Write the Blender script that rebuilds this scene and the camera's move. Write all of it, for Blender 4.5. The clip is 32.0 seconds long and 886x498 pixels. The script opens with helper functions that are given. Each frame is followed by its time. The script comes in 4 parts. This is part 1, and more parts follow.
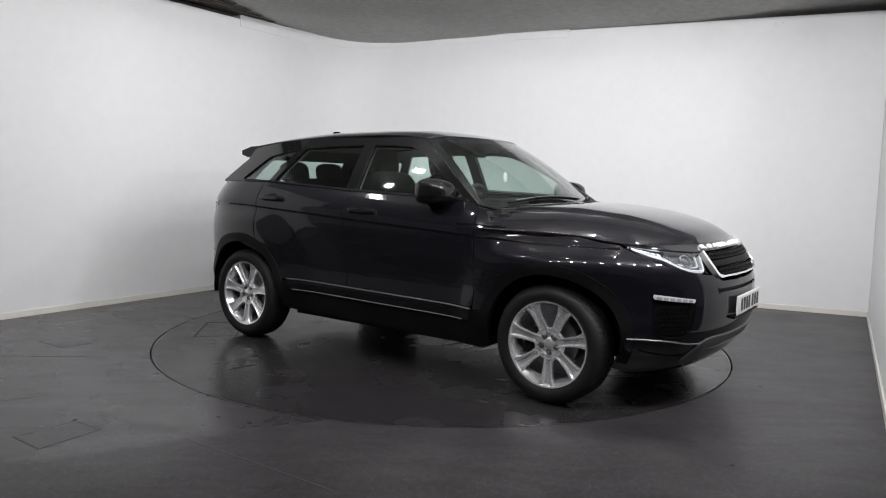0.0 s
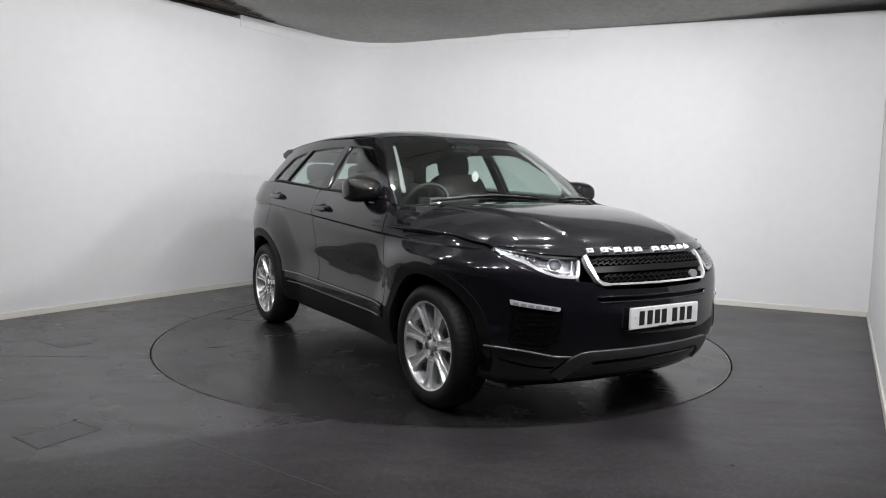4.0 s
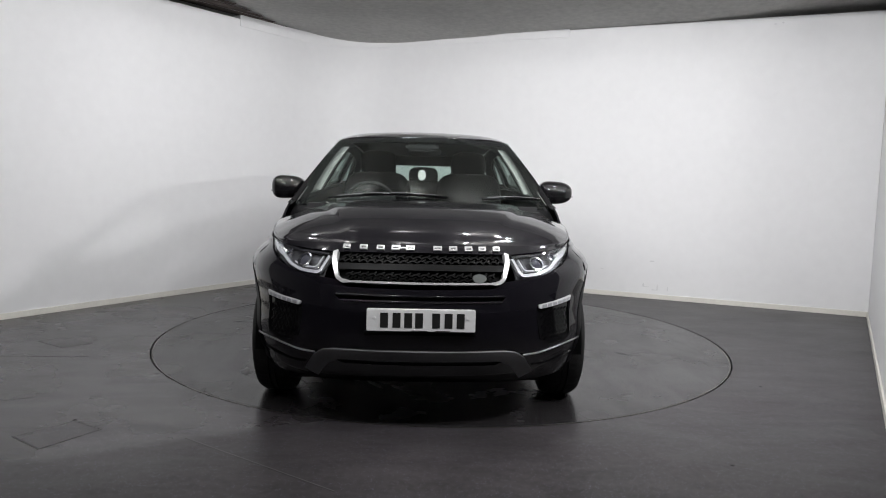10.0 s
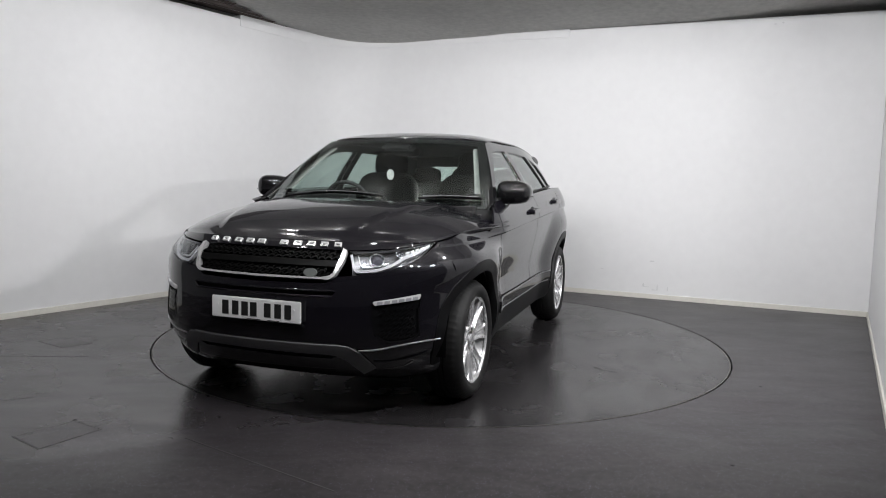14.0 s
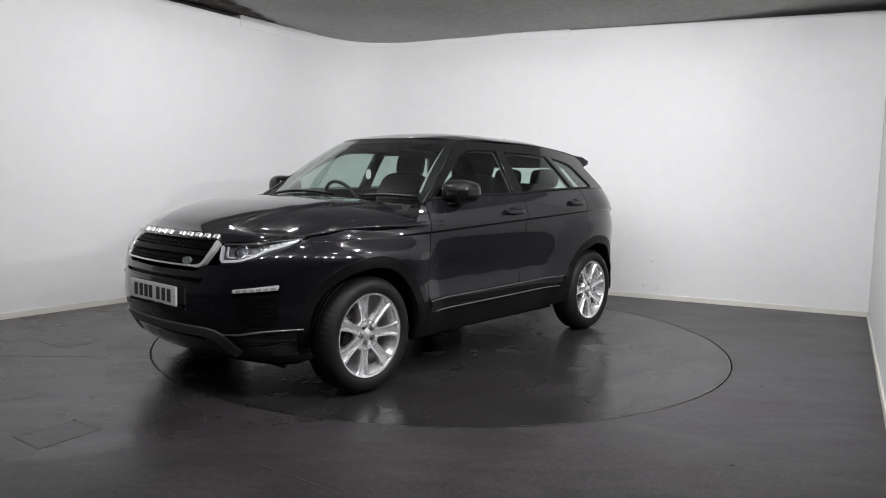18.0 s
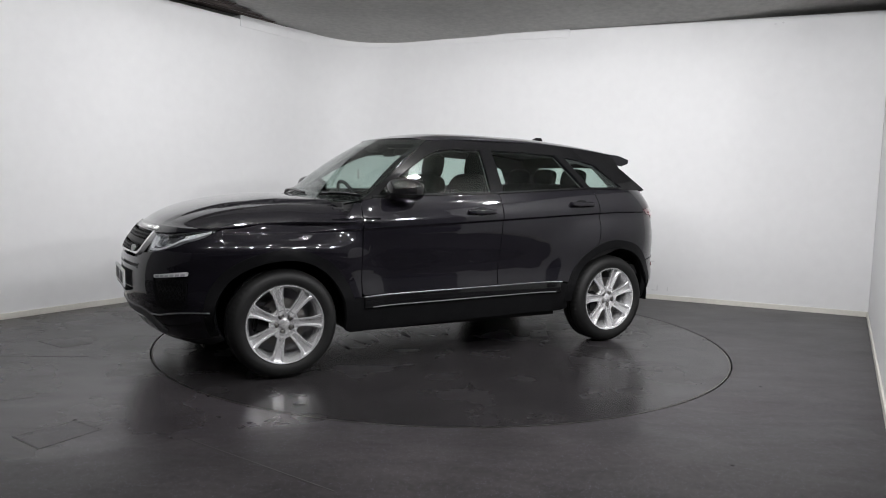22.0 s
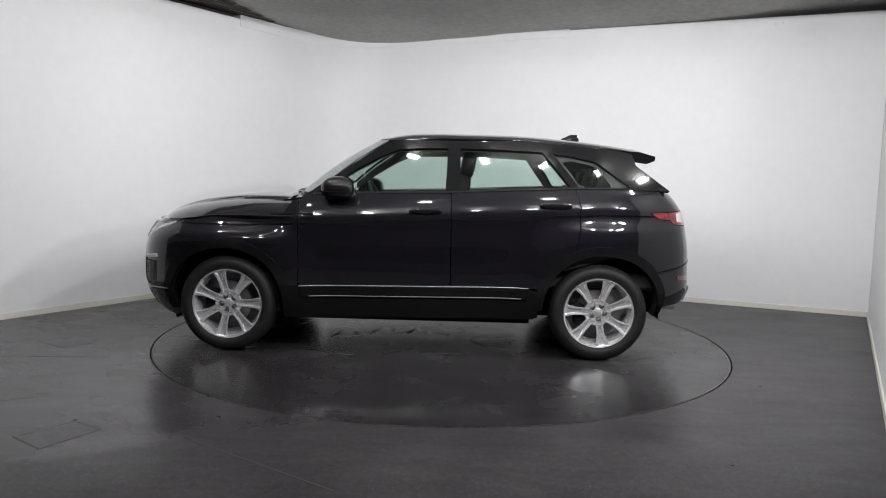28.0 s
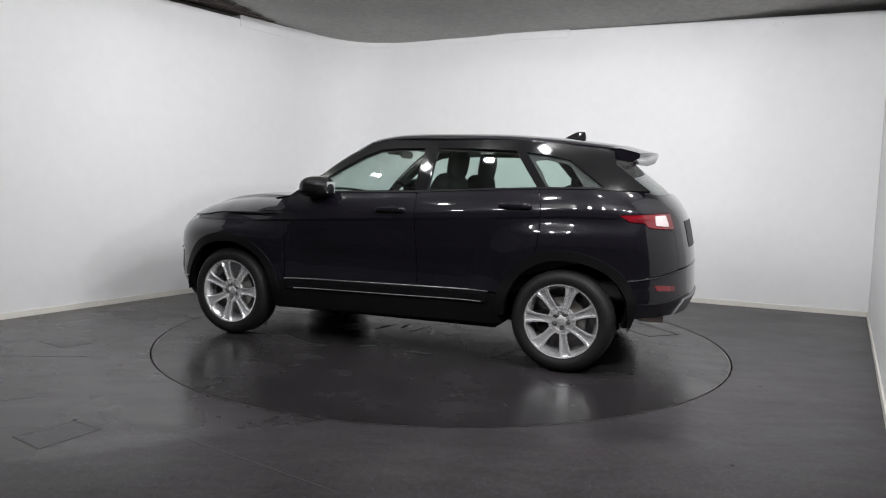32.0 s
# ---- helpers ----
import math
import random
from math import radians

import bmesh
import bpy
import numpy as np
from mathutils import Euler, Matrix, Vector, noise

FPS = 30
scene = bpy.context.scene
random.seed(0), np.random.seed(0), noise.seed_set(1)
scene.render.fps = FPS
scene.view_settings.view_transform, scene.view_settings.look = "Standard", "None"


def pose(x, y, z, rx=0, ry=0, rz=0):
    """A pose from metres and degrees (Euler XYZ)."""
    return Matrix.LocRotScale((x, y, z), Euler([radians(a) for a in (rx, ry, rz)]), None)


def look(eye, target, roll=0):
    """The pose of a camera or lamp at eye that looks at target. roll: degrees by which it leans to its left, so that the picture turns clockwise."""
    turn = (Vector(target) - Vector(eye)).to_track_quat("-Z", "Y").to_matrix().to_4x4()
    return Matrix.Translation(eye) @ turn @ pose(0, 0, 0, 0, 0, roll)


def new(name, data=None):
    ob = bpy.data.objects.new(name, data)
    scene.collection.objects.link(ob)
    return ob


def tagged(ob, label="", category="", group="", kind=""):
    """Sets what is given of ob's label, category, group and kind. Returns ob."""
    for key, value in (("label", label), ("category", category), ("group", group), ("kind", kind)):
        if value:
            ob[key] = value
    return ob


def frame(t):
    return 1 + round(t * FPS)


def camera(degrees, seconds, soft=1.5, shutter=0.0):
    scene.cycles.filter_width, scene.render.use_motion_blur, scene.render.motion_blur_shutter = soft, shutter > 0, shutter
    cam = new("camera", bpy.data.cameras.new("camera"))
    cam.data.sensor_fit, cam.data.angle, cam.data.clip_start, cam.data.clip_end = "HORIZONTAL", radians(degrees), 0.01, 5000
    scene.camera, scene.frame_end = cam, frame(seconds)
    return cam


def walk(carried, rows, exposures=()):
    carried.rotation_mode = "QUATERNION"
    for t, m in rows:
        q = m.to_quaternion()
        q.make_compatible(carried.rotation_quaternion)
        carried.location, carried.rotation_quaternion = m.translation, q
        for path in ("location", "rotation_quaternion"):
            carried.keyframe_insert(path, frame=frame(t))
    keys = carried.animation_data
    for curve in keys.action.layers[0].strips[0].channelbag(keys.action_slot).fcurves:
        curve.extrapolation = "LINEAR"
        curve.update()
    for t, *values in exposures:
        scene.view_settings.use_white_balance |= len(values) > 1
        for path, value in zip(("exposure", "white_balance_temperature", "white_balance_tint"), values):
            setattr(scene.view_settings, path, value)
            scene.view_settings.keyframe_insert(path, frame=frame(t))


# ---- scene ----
# One still camera on a stand; the car turns on the turntable in front of it.
cam = camera(63.44, 32.0, soft=1.0)
EYE, AIM = (0, -5.7936, 1.2633), (-0.0053, 0.1791, 0.6911)
walk(cam, [(0, look(EYE, AIM, 1.347)), (32, look(EYE, AIM, 1.347))])
scene.view_settings.exposure = 0.0
# heading of the car on its turntable, degrees
TURN = ((0, -36.02), (2, -46.46), (4, -56.91), (6, -67.36), (8, -77.82), (10, -88.28), (12, -98.72), (14, -109.15), (16, -119.55), (18, -129.91), (20, -140.24), (22, -150.52), (24, -160.75), (26, -170.92), (28, -181.01), (30, -191.04), (32, -200.98))
LAMP_POWER = 22.9
world = bpy.data.worlds.new("dark_surroundings")
scene.world = world
world.use_nodes = True
world.node_tree.nodes["Background"].inputs[0].default_value = (.02, .02, .02, 1)

# ---- the car's skin as functions ----
def lerp_tab(tab, v):
    """Smooth curve through (v, value) rows."""
    if v <= tab[0][0]: return tab[0][1]
    if v >= tab[-1][0]: return tab[-1][1]
    i = 0
    while tab[i + 1][0] < v: i += 1
    (a, fa), (b, fb) = tab[i], tab[i + 1]
    def slope(k):
        if k <= 0: return (tab[1][1] - tab[0][1]) / (tab[1][0] - tab[0][0])
        if k >= len(tab) - 1: return (tab[-1][1] - tab[-2][1]) / (tab[-1][0] - tab[-2][0])
        l = (tab[k][1] - tab[k - 1][1]) / (tab[k][0] - tab[k - 1][0])
        r = (tab[k + 1][1] - tab[k][1]) / (tab[k + 1][0] - tab[k][0])
        return 0 if l * r <= 0 else 2 * l * r / (l + r)
    h = b - a; t = (v - a) / h
    return ((2*t**3 - 3*t*t + 1) * fa + (t**3 - 2*t*t + t) * h * slope(i) + (3*t*t - 2*t**3) * fb + (t**3 - t*t) * h * slope(i + 1))
SIDE = ((.20, .84), (.24, .884), (.32, .900), (.42, .909), (.48, .912), (.54, .904), (.60, .897), (.66, .899), (.78, .918), (.90, .930), (.930, .931), (.948, .943), (.975, .942), (1.02, .929), (1.08, .903), (1.13, .873), (1.20, .84))
NOSE = ((.20, 1.92), (.24, 2.01), (.30, 2.075), (.42, 2.145), (.50, 2.168), (.60, 2.172), (.70, 2.163), (.78, 2.140), (.86, 2.09), (.92, 2.04), (.97, 1.975), (1.02, 1.86))
TAIL = ((.20, 1.90), (.30, 2.02), (.40, 2.09), (.52, 2.135), (.62, 2.13), (.74, 2.125), (.91, 2.095), (1.0, 2.075), (1.10, 2.03), (1.16, 1.985), (1.23, 1.92))
XS, KF = 1.35, 1.4
SF = XS + KF
def base_half(x, z):
    k = max(0, min(1, (z - .66) / .26))
    w = lerp_tab(SIDE, z - (.035 - .05 * max(-1.6, min(1.2, x))) * k) * (1 - .010 * (x / 1.35) ** 2)
    # the front fenders draw in towards the bonnet
    a, b = max(0, min(1, (x - .72) / .60)), max(0, min(1, (z - .79) / .17))
    return w - .080 * a * a * (3 - 2 * a) * b * b * (3 - 2 * b)
def half(x, z):
    """Half width of the lower body; it swells round the wheels and draws in along the doors."""
    w = base_half(x, z)
    t = max(0, min(1, (1.12 - abs(x)) / .62))
    w -= .025 * t * t * (3 - 2 * t) * max(0, min(1, (.91 - z) / .29))
    for c in (1.327, -1.332):
        r = math.hypot(x - c, z - .355)
        up = max(0, min(1, (z - .355) / max(r, .01)))
        t = max(0, min(1, (.74 + .05 * up - r) / .30))
        g = max(0, min(1, ((.995 if c > 0 else 1.075) - z) / .16))
        w += (.030 + .029 * up) * t * t * (3 - 2 * t) * max(0, min(1, (z - .16) / .2)) * g * g * (3 - 2 * g)
    return w
def bez(a, b, c, d, t):
    q = 1 - t
    return q**3*a + 3*q*q*t*b + 3*q*t*t*c + t**3*d
def wrap(s, z):
    """Point of the lower body's skin: s runs from the tail's middle along the left side to the nose's middle; past it, the right side."""
    sign = 1
    if s > SF: s, sign = 2 * SF - s, -1
    if s < -SF: s, sign = -2 * SF - s, -1
    if abs(s) <= XS: return (s, sign * half(s, z), z)
    front = s > 0
    e = lerp_tab(NOSE if front else TAIL, z); t = (abs(s) - XS) / KF
    x0 = XS if front else -XS
    w, v = half(x0, z), base_half(x0, z)
    x = bez(XS, XS + (.77 if front else .83) * (e - XS), e, e, t); y = bez(w, w * .45 + v * .55, (.63 if front else .69) * v, 0, t)
    return (x if front else -x, sign * y, z)
# upper body
ROOF = ((-1.80, 1.512), (-1.53, 1.560), (-1.10, 1.606), (-.68, 1.629), (-.25, 1.632), (0, 1.626), (.12, 1.614), (.25, 1.590), (.40, 1.555))
def roof(x, y):
    a = abs(y) / .62
    return lerp_tab(ROOF, x) - .03 * a * a - .03 * a ** 8
def cabin(x, z):
    """Half width of the glass house."""
    t = (z - 1.16) / .40
    y = .858 - .205 * t - .045 * t * t
    if x < -.7: y -= .085 * ((-.7 - x) / 1.0) ** 2
    if x > .1: y -= .02 * (x - .1)
    return y
BON = ((0, 1.126), (.25, 1.127), (.5, 1.108), (.7, 1.075), (.84, 1.034), (.94, .986), (1, .938))
def bonnet(u, w):
    yh = lerp_tab(((0, .930), (.15, .917), (.3, .890), (.43, .866), (.56, .846), (.68, .822), (.8, .790), (.9, .752), (1, .705)), u)
    a = abs(w)
    x = .84 + 1.185 * u + .16 * (1 - u) ** 2 * (1 - a * a) - .20 * u ** 3 * a ** 2.5
    edge = lerp_tab(((0, .131), (.2, .1345), (.4, .1275), (.55, .118), (.68, .113), (.8, .094), (.9, .059), (1, -.008)), u)
    s = max(0, min(1, (.70 - .14 * u - a) / .06)); s = s * s * (3 - 2 * s)
    z = lerp_tab(BON, u) - edge * (.2 * a * a + .8 * a ** 5) + .019 * s * (1 - u ** 4) - .010
    return (x, yh * w, z)
def screen(u, v):
    """Windscreen: u across from -1 to 1, v from its base to the roof."""
    xb, xt = 1.00 - .21 * u * u, .34 - .13 * u * u
    return (xb + (xt - xb) * v, u * (.850 + (.620 - .850) * v), 1.105 + .464 * v - .02*u*u + .035 * math.sin(math.pi * v))
def backlight(u, v):
    xb, xt = -1.93 + .12 * u * u, -1.63 + .05 * u * u
    return (xb + (xt - xb) * v, u * (.68 + (.60 - .68) * v), 1.20 + .24 * v - .01 * u * u)


# ---- materials ----
def material(name, color, rough=.5, metal=0.0, scale=0.0, amount=.15, bump=0.0, bump_scale=200.0, coat=0.0, spec=.5, rough_vary=0.0):
    """A principled material; its colour and gloss vary by two noises of real size (scale: cycles a metre)."""
    m = bpy.data.materials.new(name)
    m.use_nodes = True
    nt = m.node_tree
    b = nt.nodes["Principled BSDF"]
    b.inputs["Base Color"].default_value = (*color, 1)
    b.inputs["Roughness"].default_value = rough
    b.inputs["Metallic"].default_value = metal
    b.inputs["Coat Weight"].default_value = coat
    b.inputs["Coat Roughness"].default_value = .05
    b.inputs["Specular IOR Level"].default_value = spec
    tc = nt.nodes.new("ShaderNodeTexCoord")
    if scale:
        n = nt.nodes.new("ShaderNodeTexNoise")
        n.inputs["Scale"].default_value, n.inputs["Detail"].default_value = scale, 6
        n2 = nt.nodes.new("ShaderNodeTexNoise")
        n2.inputs["Scale"].default_value, n2.inputs["Detail"].default_value = scale * 14, 3
        add = nt.nodes.new("ShaderNodeMath")
        add.operation = "ADD"
        half_ = nt.nodes.new("ShaderNodeMath")
        half_.operation, half_.inputs[1].default_value = "MULTIPLY", .5
        ramp = nt.nodes.new("ShaderNodeMapRange")
        ramp.inputs["From Min"].default_value, ramp.inputs["From Max"].default_value = .3, .7
        ramp.inputs["To Min"].default_value, ramp.inputs["To Max"].default_value = 1 - amount, 1 + amount
        mul = nt.nodes.new("ShaderNodeVectorMath")
        mul.operation, mul.inputs[0].default_value = "SCALE", color
        nt.links.new(tc.outputs["Object"], n.inputs["Vector"])
        nt.links.new(tc.outputs["Object"], n2.inputs["Vector"])
        nt.links.new(n.outputs["Fac"], add.inputs[0])
        nt.links.new(n2.outputs["Fac"], add.inputs[1])
        nt.links.new(add.outputs[0], half_.inputs[0])
        nt.links.new(half_.outputs[0], ramp.inputs["Value"])
        nt.links.new(ramp.outputs[0], mul.inputs["Scale"])
        nt.links.new(mul.outputs[0], b.inputs["Base Color"])
        if rough_vary:
            rr = nt.nodes.new("ShaderNodeMapRange")
            rr.inputs["From Min"].default_value, rr.inputs["From Max"].default_value = .3, .7
            rr.inputs["To Min"].default_value, rr.inputs["To Max"].default_value = max(rough - rough_vary, 0), rough + rough_vary
            nt.links.new(n.outputs["Fac"], rr.inputs["Value"])
            nt.links.new(rr.outputs[0], b.inputs["Roughness"])
    if bump:
        n3 = nt.nodes.new("ShaderNodeTexNoise")
        n3.inputs["Scale"].default_value, n3.inputs["Detail"].default_value = bump_scale, 4
        bp = nt.nodes.new("ShaderNodeBump")
        bp.inputs["Strength"].default_value, bp.inputs["Distance"].default_value = bump, .002
        nt.links.new(tc.outputs["Object"], n3.inputs["Vector"])
        nt.links.new(n3.outputs["Fac"], bp.inputs["Height"])
        nt.links.new(bp.outputs[0], b.inputs["Normal"])
    return m


def emitter(name, color, strength):
    m = bpy.data.materials.new(name)
    m.use_nodes = True
    b = m.node_tree.nodes["Principled BSDF"]
    b.inputs["Base Color"].default_value = (.9, .9, .9, 1)
    b.inputs["Emission Color"].default_value = (*color, 1)
    b.inputs["Emission Strength"].default_value = strength
    return m


def glass(name, tint, gloss=.035):
    """Thin pane: tinted see-through with a mirror gloss that grows at grazing angles."""
    m = bpy.data.materials.new(name)
    m.use_nodes = True
    nt = m.node_tree
    nt.nodes.remove(nt.nodes["Principled BSDF"])
    out = nt.nodes["Material Output"]
    tr = nt.nodes.new("ShaderNodeBsdfTransparent")
    tr.inputs["Color"].default_value = (*tint, 1)
    gl = nt.nodes.new("ShaderNodeBsdfGlossy")
    gl.inputs["Roughness"].default_value = .01
    lw = nt.nodes.new("ShaderNodeLayerWeight")
    lw.inputs["Blend"].default_value = .5
    power = nt.nodes.new("ShaderNodeMath")
    power.operation, power.inputs[1].default_value = "POWER", 5
    fr = nt.nodes.new("ShaderNodeMath")
    fr.operation, fr.inputs[1].default_value, fr.inputs[2].default_value = "MULTIPLY_ADD", .95, gloss
    nt.links.new(lw.outputs["Facing"], power.inputs[0])
    nt.links.new(power.outputs[0], fr.inputs[0])
    mix = nt.nodes.new("ShaderNodeMixShader")
    nt.links.new(fr.outputs[0], mix.inputs[0])
    nt.links.new(tr.outputs[0], mix.inputs[1])
    nt.links.new(gl.outputs[0], mix.inputs[2])
    nt.links.new(mix.outputs[0], out.inputs[0])
    return m


def floor_material(name, color, rough, sparkle, vary):
    """Speckled safety vinyl: dark grey, faint wipe marks, tiny glinting grains."""
    m = material(name, color, rough, scale=2.1, amount=vary, bump=.04, bump_scale=350, rough_vary=.04, spec=.42)
    nt = m.node_tree
    b = nt.nodes["Principled BSDF"]
    tc = next(n for n in nt.nodes if n.type == "TEX_COORD")
    stretch = nt.nodes.new("ShaderNodeMapping")
    stretch.inputs["Scale"].default_value = (1.6, 4.2, 1)
    stretch.inputs["Rotation"].default_value = (0, 0, .6)
    film = nt.nodes.new("ShaderNodeTexNoise")
    film.inputs["Scale"].default_value, film.inputs["Detail"].default_value, film.inputs["Distortion"].default_value = 1.0, 5, 1.2
    sheen = nt.nodes.new("ShaderNodeMapRange")
    sheen.inputs["From Min"].default_value, sheen.inputs["From Max"].default_value = .34, .66
    sheen.inputs["To Min"].default_value, sheen.inputs["To Max"].default_value = (.26, .46) if sparkle else (.20, .36)
    nt.links.new(tc.outputs["Object"], stretch.inputs[0])
    nt.links.new(stretch.outputs[0], film.inputs["Vector"])
    nt.links.new(film.outputs["Fac"], sheen.inputs["Value"])
    nt.links.new(sheen.outputs[0], b.inputs["Specular IOR Level"])
    if sparkle:
        tc = next(n for n in nt.nodes if n.type == "TEX_COORD")
        vor = nt.nodes.new("ShaderNodeTexVoronoi")
        vor.inputs["Scale"].default_value = 125
        lim = nt.nodes.new("ShaderNodeMath")
        lim.operation, lim.inputs[1].default_value = "LESS_THAN", .24
        sep = nt.nodes.new("ShaderNodeSeparateColor")
        pick = nt.nodes.new("ShaderNodeMath")
        pick.operation, pick.inputs[1].default_value = "GREATER_THAN", .74
        both = nt.nodes.new("ShaderNodeMath")
        both.operation = "MULTIPLY"
        mix = nt.nodes.new("ShaderNodeMix")
        mix.data_type = "RGBA"
        mix.inputs[7].default_value = (.17, .163, .23, 1)
        old = b.inputs["Base Color"].links[0].from_socket
        nt.links.new(tc.outputs["Object"], vor.inputs["Vector"])
        nt.links.new(vor.outputs["Distance"], lim.inputs[0])
        nt.links.new(vor.outputs["Color"], sep.inputs[0])
        nt.links.new(sep.outputs[0], pick.inputs[0])
        nt.links.new(lim.outputs[0], both.inputs[0])
        nt.links.new(pick.outputs[0], both.inputs[1])
        nt.links.new(both.outputs[0], mix.inputs[0])
        nt.links.new(old, mix.inputs[6])
        nt.links.new(mix.outputs[2], b.inputs["Base Color"])
        # the sheet in front of a seam is duller, and worn further where people step onto the turntable
        seam = nt.nodes.new("ShaderNodeVectorMath")
        seam.operation, seam.inputs[1].default_value = "DOT_PRODUCT", (.447, -.894, 0)
        wobble = nt.nodes.new("ShaderNodeTexNoise")
        wobble.inputs["Scale"].default_value, wobble.inputs["Detail"].default_value = 3.5, 3
        edge = nt.nodes.new("ShaderNodeMath")
        edge.operation, edge.inputs[1].default_value = "MULTIPLY_ADD", .14
        sheet = nt.nodes.new("ShaderNodeMapRange")
        sheet.inputs["From Min"].default_value, sheet.inputs["From Max"].default_value = 1.70, 1.78
        sheet.inputs["To Min"].default_value, sheet.inputs["To Max"].default_value = 0, .13
        far = nt.nodes.new("ShaderNodeVectorMath")
        far.operation, far.inputs[1].default_value = "DISTANCE", (.2, -4.6, 0)
        wear = nt.nodes.new("ShaderNodeMapRange")
        wear.interpolation_type = "SMOOTHSTEP"
        wear.inputs["From Min"].default_value, wear.inputs["From Max"].default_value = 1.6, 2.6
        wear.inputs["To Min"].default_value, wear.inputs["To Max"].default_value = .17, 0
        dull, dull_all = nt.nodes.new("ShaderNodeMath"), nt.nodes.new("ShaderNodeMath")
        nt.links.new(tc.outputs["Object"], seam.inputs[0])
        nt.links.new(tc.outputs["Object"], wobble.inputs["Vector"])
        nt.links.new(wobble.outputs["Fac"], edge.inputs[0])
        nt.links.new(seam.outputs["Value"], edge.inputs[2])
        axes = nt.nodes.new("ShaderNodeSeparateXYZ")
        right = nt.nodes.new("ShaderNodeMath")
        right.operation, right.inputs[1].default_value, right.inputs[2].default_value = "MULTIPLY_ADD", .15, 1.72
        both_sheets = nt.nodes.new("ShaderNodeMath")
        both_sheets.operation = "MAXIMUM"
        nt.links.new(tc.outputs["Object"], axes.inputs[0])
        nt.links.new(axes.outputs["X"], right.inputs[0])
        nt.links.new(edge.outputs[0], both_sheets.inputs[0])
        nt.links.new(right.outputs[0], both_sheets.inputs[1])
        nt.links.new(both_sheets.outputs[0], sheet.inputs["Value"])
        nt.links.new(tc.outputs["Object"], far.inputs[0])
        nt.links.new(far.outputs["Value"], wear.inputs["Value"])
        nt.links.new(b.inputs["Roughness"].links[0].from_socket, dull.inputs[0])
        nt.links.new(wear.outputs[0], dull.inputs[1])
        nt.links.new(dull.outputs[0], dull_all.inputs[0])
        nt.links.new(sheet.outputs[0], dull_all.inputs[1])
        nt.links.new(dull_all.outputs[0], b.inputs["Roughness"])
    return m


WALL = material("wall_paint", (.80, .80, .805), .55, scale=.7, amount=.025, bump=.06, bump_scale=90)
SKIRT = material("skirting_paint", (.74, .72, .66), .4, scale=3, amount=.07)
CEIL = material("ceiling_plaster", (.76, .75, .73), .8, scale=1.1, amount=.16, bump=.5, bump_scale=14)
DARKSTRIP = material("ceiling_edge_brown", (.13, .10, .09), .8, scale=5, amount=.5)
FLOOR = floor_material("floor_vinyl", (.0335, .0298, .0315), .27, True, .6)
DISC = floor_material("turntable_vinyl", (.020, .0185, .0195), .26, False, .4)
GROOVE = material("groove_rubber", (.012, .012, .012), .7)
LAMPFACE = emitter("lamp_diffuser", (1.0, .985, .97), 8)
LAMPFRAME = material("lamp_frame_white", (.8, .8, .8), .4)


# ---- mesh helpers ----
def finish(ob, bm, mat, sharp=38):
    me = bpy.data.meshes.new(ob if isinstance(ob, str) else ob.name)
    bmesh.ops.recalc_face_normals(bm, faces=bm.faces[:])
    bm.to_mesh(me)
    bm.free()
    me.materials.append(mat)
    for p in me.polygons:
        p.use_smooth = True
    me.set_sharp_from_angle(angle=radians(sharp))
    return me


def part(name, bm, mat, parent=None, label="", sharp=38):
    ob = new(name, finish(name, bm, mat, sharp))
    if parent:
        ob.parent = parent
    if label:
        ob["label"] = label
    return ob


def box(bm, lo, hi, bevel=0.0, m=None):
    c = [(lo[i] + hi[i]) / 2 for i in range(3)]
    d = [abs(hi[i] - lo[i]) for i in range(3)]
    r = bmesh.ops.create_cube(bm, size=1, matrix=(m or Matrix()) @ Matrix.Translation(c) @ Matrix.Diagonal((*d, 1)))
    if bevel:
        es = list({e for v in r["verts"] for e in v.link_edges})
        bmesh.ops.bevel(bm, geom=es, offset=bevel, segments=2, affect="EDGES")
    return bm


def lathe(bm, profile, n=64, m=None, closed=False):
    """Turn (radius, y) rows about the y axis."""
    m = m or Matrix()
    rings = []
    for r, y in profile:
        rings.append([bm.verts.new(m @ Vector((r * math.cos(2 * math.pi * i / n), y, r * math.sin(2 * math.pi * i / n)))) for i in range(n)])
    pairs = list(zip(rings, rings[1:])) + ([(rings[-1], rings[0])] if closed else [])
    for a, b in pairs:
        for i in range(n):
            bm.faces.new((a[i], a[(i + 1) % n], b[(i + 1) % n], b[i]))
    return bm


def prism(bm, pts, z0, z1, m=None):
    """Upright prism over a plan polygon."""
    m = m or Matrix()
    lo = [bm.verts.new(m @ Vector((x, y, z0))) for x, y in pts]
    hi = [bm.verts.new(m @ Vector((x, y, z1))) for x, y in pts]
    n = len(pts)
    bm.faces.new(lo[::-1])
    bm.faces.new(hi)
    for i in range(n):
        bm.faces.new((lo[i], lo[(i + 1) % n], hi[(i + 1) % n], hi[i]))
    return bm


# ---- the room ----
def structure(name, bm, mat, label, sharp=38):
    return tagged(part(name, bm, mat, None, "", sharp), label, name.split("_")[0], kind="structure")


ROOM_C = Vector((-1.43, 3.80))          # where the left and the back wall would meet
LEFT = Vector((-.5377, -.8432))         # along the left wall, towards the camera
BACK = Vector((.9160, -.4011))          # along the back wall, to its far end
BACK_LEN, LEFT_LEN = 6.22, 5.7
END = ROOM_C + BACK * BACK_LEN          # far corner
SIDE2 = Vector((-.4848, -.8746))        # along the short return wall
R_CORNER = 1.0


